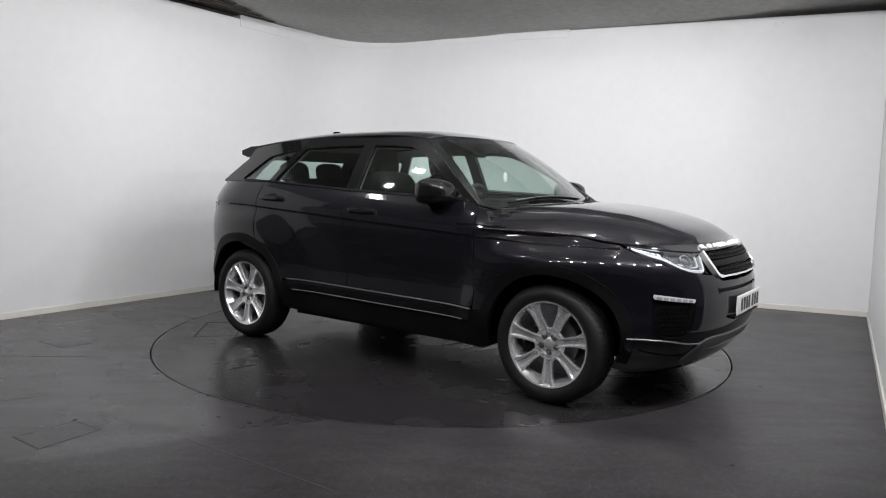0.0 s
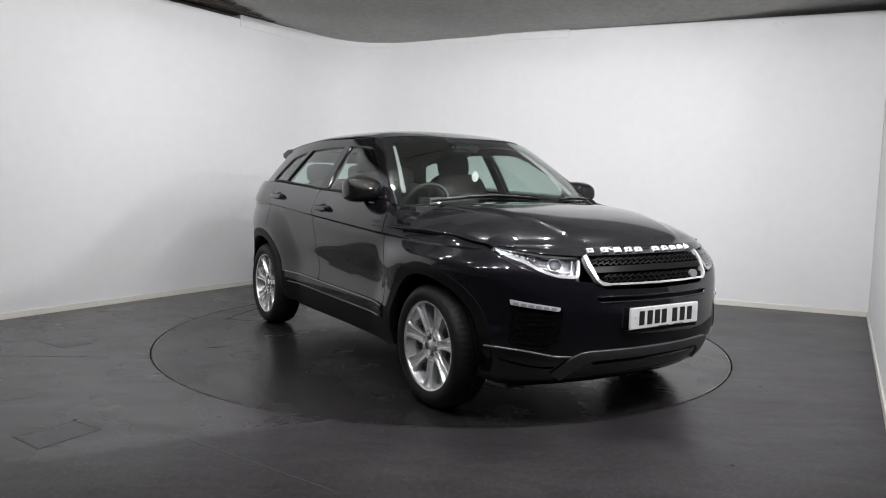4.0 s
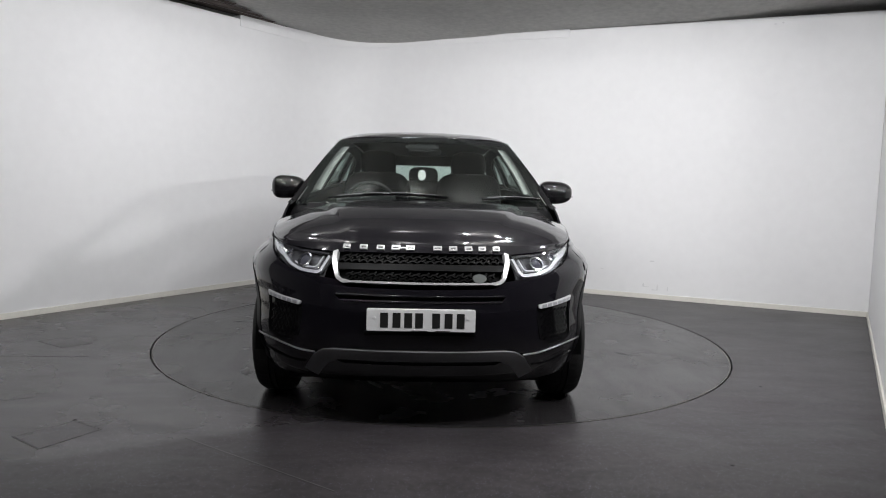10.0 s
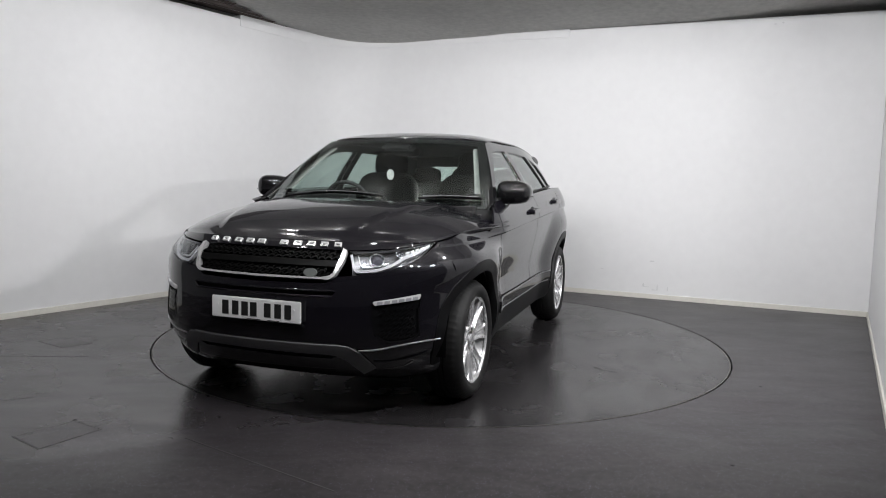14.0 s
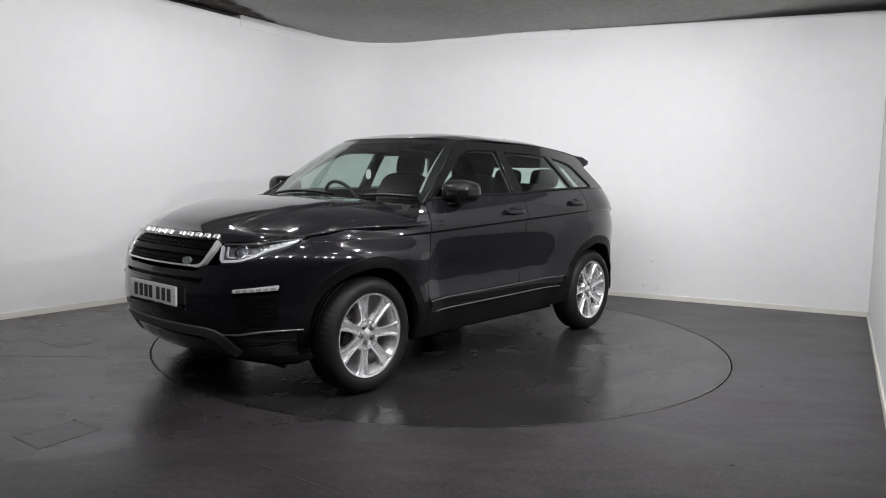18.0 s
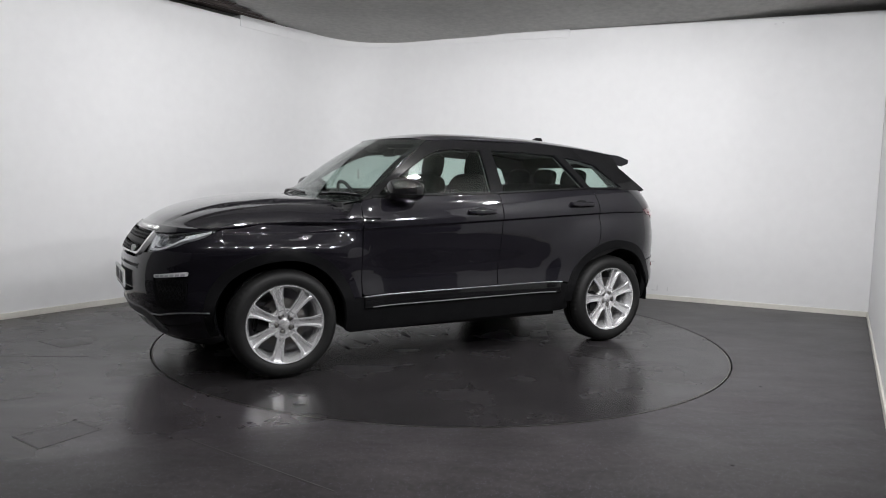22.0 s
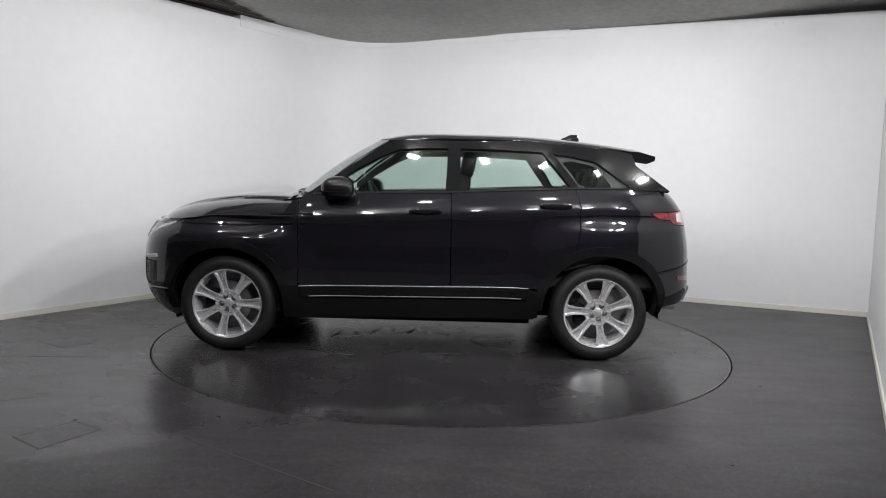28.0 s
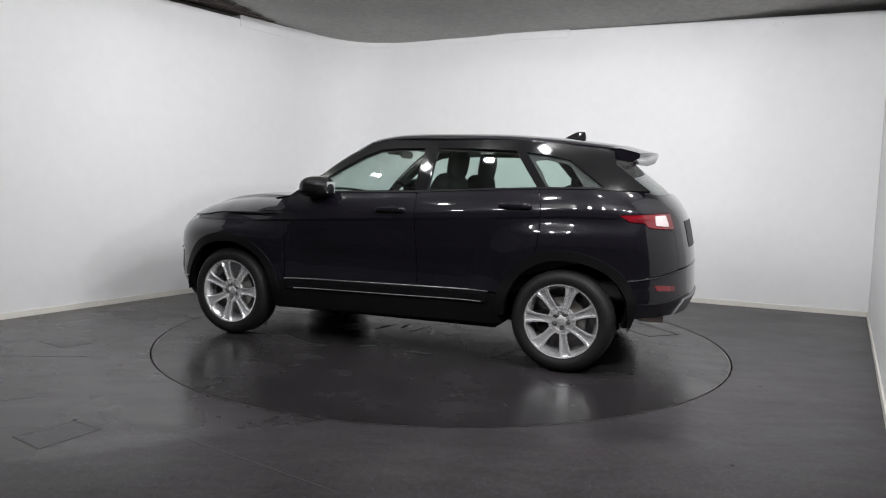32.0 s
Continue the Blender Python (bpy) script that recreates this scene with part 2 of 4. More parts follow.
def corner_line(off, n=14):
    """Plan line of the left and back walls with their rounded corner, pushed outwards by off."""
    turn = BACK.angle(-LEFT)
    nl, nb = Vector((LEFT.y, -LEFT.x)), Vector((-BACK.y, BACK.x))
    if nl.dot(ROOM_C) < 0:
        nl = -nl
    a = ROOM_C + LEFT * R_CORNER
    b = ROOM_C + BACK * R_CORNER
    pts = []
    for i in range(n + 1):
        t = i / n
        p = a * (1 - t) ** 2 + ROOM_C * 2 * t * (1 - t) + b * t * t
        d = ((ROOM_C - a) * (1 - t) + (b - ROOM_C) * t).normalized()
        pts.append(p + Vector((-d.y, d.x)) * off)
    d = (ROOM_C - a).normalized()
    start = ROOM_C + LEFT * LEFT_LEN + Vector((-d.y, d.x)) * off
    d = (b - ROOM_C).normalized()
    stop = END + Vector((-d.y, d.x)) * off
    return [start] + pts + [stop]


def ribbon(off0, off1, z0, z1, cut=None):
    line0, line1 = corner_line(off0), corner_line(off1)
    if cut:
        line0, line1 = trim_line(line0, *cut), trim_line(line1, *cut)
    bm = bmesh.new()
    prism(bm, [tuple(p) for p in line0] + [tuple(p) for p in line1[::-1]], z0, z1)
    return bm


def trim_line(line, d0, d1):
    """The line from d0 metres before the corner to d1 metres past it."""
    return [ROOM_C + LEFT * d0 + (line[0] - (ROOM_C + LEFT * LEFT_LEN))] + line[1:-1] + [ROOM_C + BACK * d1 + (line[-1] - END)]


structure("wall_back", ribbon(0, .12, 0, 3.0), WALL, "white painted studio wall with a rounded corner, faintly scuffed")
structure("trim_wall_top", ribbon(-.010, .10, 2.922, 3.046, cut=(1.67, 3.07)), WALL, "white raised strip along the top of the rounded wall corner")
structure("baseboard_back", ribbon(-.014, -.002, 0, .052), SKIRT, "off-white skirting board along the studio wall")

bm = bmesh.new()
n2 = Vector((-SIDE2.y, SIDE2.x))
if n2.dot(END) < 0:
    n2 = -n2
q = [END - SIDE2 * .13, END + SIDE2 * 3.86, END + SIDE2 * 3.86 + n2 * .12, END - SIDE2 * .13 + n2 * .12]
q[0] += n2 * .002
prism(bm, [tuple(p) for p in q], 0, 3.0)
structure("wall_return", bm, WALL, "white painted side wall of the studio")
bm = bmesh.new()
q = [END - n2 * .014 + SIDE2 * .012, END + SIDE2 * 4.29 - n2 * .014, END + SIDE2 * 4.29 - n2 * .002, END - n2 * .002 + SIDE2 * .012]
prism(bm, [tuple(p) for p in q], 0, .052)
structure("baseboard_return", bm, SKIRT, "off-white skirting board along the side wall")
# the studio's open sides, closed by unseen grey walls added for the car's reflections
bm = bmesh.new()
box(bm, (-7.0, -8.4, 0), (6.0, -8.25, 3.35))
GREYWALL = material("far_wall_grey", (.52, .52, .53), .7, scale=.8, amount=.1)
structure("wall_behind", bm, GREYWALL, "grey wall behind the camera stand")
bm = bmesh.new()
box(bm, (-7.0, -8.24, 0), (-6.85, 3.0, 3.35))
structure("wall_far_left", bm, GREYWALL, "grey wall of the hall beside the studio")
bm = bmesh.new()
box(bm, (5.85, -8.24, 0), (6.0, 3.0, 3.35))
structure("wall_far_right", bm, GREYWALL, "grey wall of the hall beside the studio")
bm = bmesh.new()
box(bm, (-7.0, 4.6, 0), (6.0, 4.75, 3.35))
structure("wall_far_back", bm, GREYWALL, "grey wall of the hall behind the studio")

bm = bmesh.new()
box(bm, (-14, -12, -.2), (12, 9, 0))
bmesh.ops.delete(bm, geom=[f for f in bm.faces if f.normal.z > .9], context="FACES_ONLY")
RT = 2.2205
ring = [bm.verts.new((RT * math.cos(2 * math.pi * i / 128), RT * math.sin(2 * math.pi * i / 128), 0)) for i in range(128)]
low = [bm.verts.new((v.co.x, v.co.y, -.06)) for v in ring]
corners = [v for v in bm.verts if abs(v.co.z) < 1e-6 and abs(v.co.x) > 5]
corners.sort(key=lambda v: math.atan2(v.co.y, v.co.x))
angs = [math.atan2(v.co.y, v.co.x) for v in corners]
idx = [round((a % (2 * math.pi)) / (2 * math.pi) * 128) % 128 for a in angs]
for k in range(4):
    a, b = idx[k], idx[(k + 1) % 4]
    arc = []
    i = a
    while True:
        arc.append(ring[i])
        if i == b:
            break
        i = (i + 1) % 128
    bm.faces.new([corners[k], corners[(k + 1) % 4]] + arc[::-1])
for i in range(128):
    bm.faces.new((ring[i], ring[(i + 1) % 128], low[(i + 1) % 128], low[i]))
bm.faces.new(low)
structure("floor", bm, FLOOR, "dark grey speckled vinyl studio floor with a round pit for the turntable")


def ceiling_height(x, y):
    """The plaster sags to the wall's top at the rounded corner and lifts away from it."""
    p = Vector((x, y)) - ROOM_C
    det = LEFT.x * BACK.y - LEFT.y * BACK.x
    a, b = (p.x * BACK.y - p.y * BACK.x) / det, (LEFT.x * p.y - LEFT.y * p.x) / det
    ease = lambda t: max(0, min(1, t)) ** 2 * (3 - 2 * max(0, min(1, t)))
    return 2.958 + .101 * ease((a + .25) / 1.2) + .038 * ease((b - 1.0) / 2.0) + .075 * ease((b - 4.2) / 1.8) + .006 * noise.noise(Vector((x * .7, y * .7, 0)))


bm = bmesh.new()
NX, NY = 70, 60
grid = [[bm.verts.new((-14 + 26 * i / NX, -12 + 21 * j / NY, 0)) for j in range(NY + 1)] for i in range(NX + 1)]
for col in grid:
    for v in col:
        v.co.z = ceiling_height(v.co.x, v.co.y)
top = []
for i in range(NX):
    for j in range(NY):
        bm.faces.new((grid[i][j], grid[i][j + 1], grid[i + 1][j + 1], grid[i + 1][j]))
bmesh.ops.solidify(bm, geom=bm.faces[:], thickness=-.2)
structure("ceiling", bm, CEIL, "rough grey plastered studio ceiling, slightly uneven")


# dark brown strips under the ceiling along the left wall
away = Vector((-LEFT.y, LEFT.x))
if away.dot(-ROOM_C) < 0:
    away = -away
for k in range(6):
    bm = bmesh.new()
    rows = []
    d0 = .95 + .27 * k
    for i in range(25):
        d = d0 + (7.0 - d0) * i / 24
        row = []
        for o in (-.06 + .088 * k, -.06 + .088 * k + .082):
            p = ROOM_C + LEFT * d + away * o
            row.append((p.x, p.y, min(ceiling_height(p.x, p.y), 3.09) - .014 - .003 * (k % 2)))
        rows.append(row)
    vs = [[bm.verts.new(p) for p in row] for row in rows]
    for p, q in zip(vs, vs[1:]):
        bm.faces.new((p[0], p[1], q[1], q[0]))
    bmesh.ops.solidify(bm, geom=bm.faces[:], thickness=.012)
    structure("trim_ceiling_board", bm, DARKSTRIP, "dark brown bare board in the ceiling")

# unseen grey panel added over the turntable; it dims what the car reflects
DIMPANEL = material("grey_dimming_panel", (.32, .315, .30), .8, scale=3, amount=.2)
bm = bmesh.new()
box(bm, (-6.84, -8.24, 2.952), (5.84, .55, 2.985))
structure("ceiling_hall", bm, DIMPANEL, "grey boarded ceiling over the turntable")

# scuffs on the back wall
SCUFF = material("wall_scuff", (.68, .68, .685), .6)
for d, z, w, h in ((4.02, .15, .012, .020), (4.13, .10, .030, .006), (4.17, .13, .007, .045), (4.28, .12, .006, .03), (4.10, .42, .03, .008), (4.05, .13, .05, .004), (5.2, 2.93, .018, .006), (5.27, 2.94, .012, .01), (3.55, .30, .02, .004)):
    p = ROOM_C + BACK * d
    bm = bmesh.new()
    bmesh.ops.create_cone(bm, cap_ends=True, segments=9, radius1=1, radius2=.8, depth=.0015, matrix=Matrix.Diagonal((w, h, 1, 1)))
    for v in bm.verts:
        v.co.x *= 1 + .4 * noise.noise(v.co * 40 + Vector((d * 9, z, 0)))
    o = structure("trim_wall_scuff", bm, SCUFF, "faint grey scuff mark on the white wall")
    o.matrix_basis = Matrix.Translation((p.x, p.y, z)) @ Matrix.Rotation(math.atan2(BACK.y, BACK.x), 4, "Z") @ pose(0, 0, 0, 90, 0, 0) @ pose(0, 0, .0002)

# covers let into the floor
HATCHGAP = material("hatch_gap_dirt", (.043, .039, .041), .30, scale=14, amount=.5)


def floor_hatch(corners):
    c = sum((Vector(p) for p in corners), Vector((0, 0))) / 4
    hatch = tagged(new("floor_hatch"), "worn dark vinyl-covered service hatch let into the floor", "floor hatch")
    bm = bmesh.new()
    prism(bm, [tuple((Vector(p) - c) * .97) for p in corners], .0, .0012)
    part("cover", bm, FLOOR, hatch)
    for i in range(4):
        p, q = Vector(corners[i]) - c, Vector(corners[(i + 1) % 4]) - c
        d = (q - p).normalized() * .0022
        n = Vector((-d.y, d.x)) * (.75 + .35 * (i % 2))
        bm = bmesh.new()
        prism(bm, [tuple(p - n), tuple(q - n), tuple(q + n), tuple(p + n)], 0, .0014 + .0002 * i)
        part("edge_strip", bm, HATCHGAP, hatch)
    hatch.matrix_basis = pose(c.x, c.y, 0)


floor_hatch([(-3.00, -.55), (-2.88, -.40), (-2.59, -.58), (-2.72, -.74)])
floor_hatch([(-2.03, -2.49), (-1.83, -2.63), (-1.67, -2.36), (-1.86, -2.25)])
SEAM = material("vinyl_weld_seam", (.045, .041, .043), .36, scale=9, amount=.3)
for x0, y0, x1, y1 in ((-1.22, -2.45, -.42, -3.0), (-2.42, -1.96, -2.28, -1.88), (-3.1, -1.02, -2.42, -.96)):
    d = Vector((x1 - x0, y1 - y0)).normalized() * .004
    bm = bmesh.new()
    prism(bm, [(x0 + d.y, y0 - d.x), (x1 + d.y, y1 - d.x), (x1 - d.y, y1 + d.x), (x0 - d.y, y0 + d.x)], 0, .001)
    structure("trim_floor_seam", bm, SEAM, "welded seam in the vinyl floor")


# small dark drips on the floor
for x, y in ((2.04, -1.32), (1.34, -2.63), (-1.865, -2.235)):
    bm = bmesh.new()
    bmesh.ops.create_cone(bm, cap_ends=True, segments=10, radius1=.011, radius2=.007, depth=.002, matrix=pose(x, y, .001))
    structure("trim_floor_drip", bm, GROOVE, "small dark drip on the vinyl floor")


# ---- flood lights under the ceiling, out of view above and beside the car ----
def flood_light(at, aim, w=.22, d=.11, power=1.0):
    lamp = tagged(new("ceiling_light"), "small white rectangular flood light under the ceiling, lit", "ceiling light", "studio ceiling lights")
    bm = bmesh.new()
    for lo, hi in (((-w / 2 - .02, -d / 2 - .02, -.03), (w / 2 + .02, -d / 2, .05)), ((-w / 2 - .02, d / 2, -.03), (w / 2 + .02, d / 2 + .02, .05)),
                   ((-w / 2 - .02, -d / 2, -.03), (-w / 2, d / 2, .05)), ((w / 2, -d / 2, -.03), (w / 2 + .02, d / 2, .05))):
        box(bm, lo, hi)
    part("frame", bm, LAMPFRAME, lamp)
    bm = bmesh.new()
    box(bm, (-w / 2, -d / 2, -.012), (w / 2, d / 2, .045))
    part("diffuser", bm, LAMPFACE, lamp, "glowing white diffuser")
    lamp.matrix_basis = look(at, aim)
    bm = bmesh.new()
    box(bm, (-.012, -.012, 0), (.012, .012, 3.2 - at[2]))
    stem = part("stem", bm, LAMPFRAME, lamp)
    stem.matrix_basis = look(at, aim).inverted() @ pose(at[0], at[1], at[2] + .02)
    light = new("flood_beam", bpy.data.lights.new("flood_beam", "AREA"))
    light.data.shape, light.data.size, light.data.size_y = "RECTANGLE", w - .02, d - .02
    light.data.energy, light.data.color = LAMP_POWER * power, (.985, .985, 1.0)
    light.matrix_basis = look(at, aim) @ pose(0, 0, -.017)
    return lamp


LEFT_AIM, BACK_AIM, END_AIM = (-2.7, 1.8, .40), (1.6, 2.5, .6), (3.6, .2, .5)
ROW_A = [(-2.4 + .68 * k, -.85 - .068 * k, 2.90) for k in range(8)]
ROW_B = [(-2.45 + .66 * k, -3.45, 2.88) for k in range(8)]
AIMS_A = (BACK_AIM, BACK_AIM, LEFT_AIM, BACK_AIM, END_AIM, LEFT_AIM, END_AIM, LEFT_AIM)
AIMS_B = (BACK_AIM, BACK_AIM, END_AIM, LEFT_AIM, BACK_AIM, END_AIM, LEFT_AIM, LEFT_AIM)
for at, aim in zip(ROW_A + ROW_B, AIMS_A + AIMS_B):
    flood_light(at, aim, w=.14, d=.11, power={LEFT_AIM: .89, BACK_AIM: .35, END_AIM: .77}[aim])
for x in (-1.75, -.35, .95):
    flood_light((x, -2.25, 2.90), (x * .5, 1.5, .9), w=.12, d=.12, power=.25)
# a lower flood at the end of the side wall throws the car's shadow on the left wall
flood_light((2.12, -2.62, 2.2), (-2.7, 1.6, 1.0), power=1.6)


# ---- the car ----
PAINT = material("black_metallic_paint", (.0060, .0054, .0078), .34, metal=.1, scale=2.5, amount=.12, coat=1.0, spec=.05)
TRIM = material("black_trim_plastic", (.0055, .0055, .006), .42, scale=6, amount=.25, spec=.10)
GLOSSBLACK = material("gloss_black", (.005, .005, .0055), .06, spec=.42)
CHROME = material("satin_silver", (.85, .85, .85), .22, metal=.65)
ALLOY = material("alloy_wheel_silver", (.82, .82, .83), .24, metal=.75, scale=6, amount=.08)
ALLOYIN = material("alloy_barrel", (.20, .20, .21), .38, metal=.9, scale=6, amount=.2)
STEEL = material("brake_steel", (.22, .21, .20), .42, metal=1, scale=8, amount=.3)
RUBBER = material("tyre_rubber", (.0075, .0075, .0075), .6, scale=9, amount=.25, spec=.3)
CABIN = material("cabin_black", (.010, .010, .0105), .65, scale=7, amount=.2)
LEATHER = material("seat_black_leather", (.0035, .0035, .0035), .75, scale=9, amount=.2, spec=.1)
LIGHTTRIM = material("headliner_grey", (.05, .05, .05), .7, scale=6, amount=.1)
SKIDGREY = material("skid_plate_grey", (.10, .10, .104), .42, scale=9, amount=.15)
PLATEWHITE = material("plate_white", (.74, .74, .74), .35, scale=9, amount=.04)
BARBLACK = material("plate_black", (.012, .012, .012), .45)
RED = material("lamp_red", (.13, .003, .008), .12, coat=1)
CLEAR = material("lamp_clear", (.54, .54, .55), .16, coat=1)
CELL = material("lamp_cell_grey", (.38, .38, .40), .15, metal=.3)
LAMPDARK = material("lamp_dark_bezel", (.05, .05, .055), .2, metal=.4)
LAMPGREY = material("lamp_housing_silver", (.17, .17, .18), .24, metal=.6, scale=30, amount=.6)
PROJECTOR = material("projector_glass", (.10, .10, .12), .04, coat=1, metal=.3)
BADGE = material("badge_grey_green", (.22, .235, .225), .3, metal=.4)
REARCLEAR = material("rear_lamp_clear", (.50, .44, .44), .2, coat=1)
GUIDE = material("light_guide_white", (.48, .48, .50), .25, coat=.5)
WHITETRIM = material("pillar_trim_pale", (.24, .24, .23), .75, scale=5, amount=.06)
DARKCHROME = material("dark_silver_strip", (.30, .30, .31), .3, metal=.9)
REFLECTOR = material("lamp_reflector", (.42, .43, .45), .16, metal=1)
TAGWHITE = material("paper_white", (.62, .62, .60), .6)
EXHAUST = material("exhaust_steel", (.66, .58, .50), .45, metal=.6, scale=20, amount=.2)
PANE = glass("clear_green_glass", (.865, .925, .90))
SCREEN = glass("windscreen_glass", (.87, .925, .905), .075)
LENS = glass("lamp_lens", (.93, .94, .95))

car = tagged(new("car"), "black compact five-door SUV with silver alloy wheels, parked on the turntable", "car")


def normal_of(fn, u, v, h=1e-3):
    p = Vector(fn(u, v))
    a, b = Vector(fn(u + h, v)) - Vector(fn(u - h, v)), Vector(fn(u, v + h)) - Vector(fn(u, v - h))
    n = a.cross(b).normalized()
    out = p - Vector((max(-1.2, min(1.2, p.x)), 0, .78))
    return n if n.dot(out) > 0 else -n


def inside(p, poly):
    hit = False
    for (x0, y0), (x1, y1) in zip(poly, poly[1:] + poly[:1]):
        if (y0 > p[1]) != (y1 > p[1]) and p[0] < (x1 - x0) * (p[1] - y0) / (y1 - y0) + x0:
            hit = not hit
    return hit


def waist_rise(u):
    """How far the crease along the car's flank lies above its table height."""
    return .035 - .05 * max(-1.35, min(1.2, u))


def skin(name, poly, fn, mat, parent, step=.06, thick=.012, off=0.0, holes=(), flip=False, label="", vstep=None, waist=False):
    """A sheet-metal panel: an outline in the skin's own coordinates, laid on the skin, with thickness and turned-in edges."""
    bm = bmesh.new()
    bm.faces.new([bm.verts.new((u, v, 0)) for u, v in poly])
    def cut(k, c):
        co, no = [0, 0, 0], [0, 0, 0]
        co[k], no[k] = c, 1
        bmesh.ops.bisect_plane(bm, geom=bm.verts[:] + bm.edges[:] + bm.faces[:], dist=1e-5, plane_co=co, plane_no=no)
    for k, st in ((0, step), (1, vstep or step)):
        if k and waist:
            for v in bm.verts:
                v.co.y -= waist_rise(v.co.x)
            for c in (.924, .930, .936, .942, .948, .954):
                cut(1, c)
        lo, hi = min(v.co[k] for v in bm.verts), max(v.co[k] for v in bm.verts)
        c = math.ceil(lo / st + .02) * st
        while c < hi - .02 * st:
            if not (k and waist and .915 < c < .96):
                cut(k, c)
            c += st
    if waist:
        for v in bm.verts:
            v.co.y += waist_rise(v.co.x)
    for hole in holes:
        for a, b in zip(hole, hole[1:] + hole[:1]):
            bmesh.ops.bisect_plane(bm, geom=bm.verts[:] + bm.edges[:] + bm.faces[:], dist=1e-5, plane_co=(*a, 0), plane_no=(b[1] - a[1], a[0] - b[0], 0))
        gone = [f for f in bm.faces if inside(f.calc_center_median(), list(hole))]
        bmesh.ops.delete(bm, geom=gone, context="FACES")
    bm.verts.index_update()
    sgn = -1 if flip else 1
    outer, inner, normals = [], [], []
    for v in bm.verts:
        p, n = Vector(fn(v.co.x, v.co.y)), normal_of(fn, v.co.x, v.co.y)
        p.y, n.y = p.y * sgn, n.y * sgn
        outer.append(p + n * off)
        inner.append(p + n * (off - thick))
        normals.append(n)
    count = len(outer)
    faces, loop_normals = [], []
    for f in bm.faces:
        ids = [v.index for v in f.verts]
        a, b, c = outer[ids[0]], outer[ids[1]], outer[ids[2]]
        if sum(((outer[ids[i]] - a).cross(outer[ids[(i + 1) % len(ids)]] - a) for i in range(len(ids))), Vector()).dot(normals[ids[0]]) < 0:
            ids.reverse()
        faces.append(ids)
        loop_normals += [normals[i] for i in ids]
        faces.append([i + count for i in reversed(ids)])
        loop_normals += [-normals[i] for i in reversed(ids)]
        ring = set(zip(ids, ids[1:] + ids[:1]))
        for e in f.edges:
            if e.is_boundary:
                i, j = e.verts[0].index, e.verts[1].index
                if (i, j) not in ring:
                    i, j = j, i
                faces.append([j, i, i + count, j + count])
                d = (outer[j] - outer[i]).cross(normals[i])
                d = d.normalized() if d.length > 0 else normals[i]
                loop_normals += [(d + normals[j]).normalized(), (d + normals[i]).normalized(), d, d]
    bm.free()
    me = bpy.data.meshes.new(name)
    me.from_pydata(outer + inner, [], faces)
    me.materials.append(mat)
    for p in me.polygons:
        p.use_smooth = True
    me.normals_split_custom_set(loop_normals)
    ob = new(name, me)
    ob.parent = parent
    if label:
        ob["label"] = label
    return ob


def pair(name, poly, fn, mat, parent, **kw):
    return [skin(name, poly, fn, mat, parent, flip=f, **kw) for f in (False, True)]


def strip(name, path, width, fn, mat, parent, off=.004, thick=.01, flip=False, label=""):
    """A band of given width along a line on the skin. width: one number, or one for each point."""
    n = len(path)
    wid = list(width) if isinstance(width, (list, tuple)) else [width] * n
    sgn = -1 if flip else 1
    bm = bmesh.new()
    rows = []
    for i, p in enumerate(path):
        a, b = Vector(path[max(i - 1, 0)]), Vector(path[min(i + 1, n - 1)])
        d0, d1 = (Vector(p) - a), (b - Vector(p))
        d = ((d0.normalized() if d0.length else d1.normalized()) + (d1.normalized() if d1.length else d0.normalized())).normalized()
        side_ = Vector((-d.y, d.x)) * wid[i] / 2
        row = []
        for q, depth in ((Vector(p) - side_, -thick), (Vector(p) - side_ * .9, 0), (Vector(p) + side_ * .9, 0), (Vector(p) + side_, -thick)):
            v, nn = Vector(fn(q.x, q.y)), normal_of(fn, q.x, q.y)
            v, nn = Vector((v.x, v.y * sgn, v.z)), Vector((nn.x, nn.y * sgn, nn.z))
            row.append(bm.verts.new(v + nn * (off + depth)))
        rows.append(row)
    for a, b in zip(rows, rows[1:]):
        for k in range(4):
            bm.faces.new((a[k], a[(k + 1) % 4], b[(k + 1) % 4], b[k]))
    bm.faces.new(rows[0])
    bm.faces.new(rows[-1][::-1])
    return part(name, bm, mat, parent, label)


def bead(name, path, r, fn, mat, parent, off=0.0, flip=False, label=""):
    """A round bead along a line on the skin."""
    sgn = -1 if flip else 1
    pts = []
    for u, v in path:
        p, n = Vector(fn(u, v)), normal_of(fn, u, v)
        pts.append((Vector((p.x, p.y * sgn, p.z)) + Vector((n.x, n.y * sgn, n.z)) * off, Vector((n.x, n.y * sgn, n.z))))
    bm = bmesh.new()
    rows = []
    for i, (p, n) in enumerate(pts):
        d = (pts[min(i + 1, len(pts) - 1)][0] - pts[max(i - 1, 0)][0]).normalized()
        c = d.cross(n).normalized()
        rows.append([bm.verts.new(p + (n * math.cos(a) + c * math.sin(a)) * r) for a in [2 * math.pi * k / 12 for k in range(12)]])
    for a, b in zip(rows, rows[1:]):
        for k in range(12):
            bm.faces.new((a[k], a[(k + 1) % 12], b[(k + 1) % 12], b[k]))
    bm.faces.new(rows[0])
    bm.faces.new(rows[-1][::-1])
    return part(name, bm, mat, parent, label, 60)


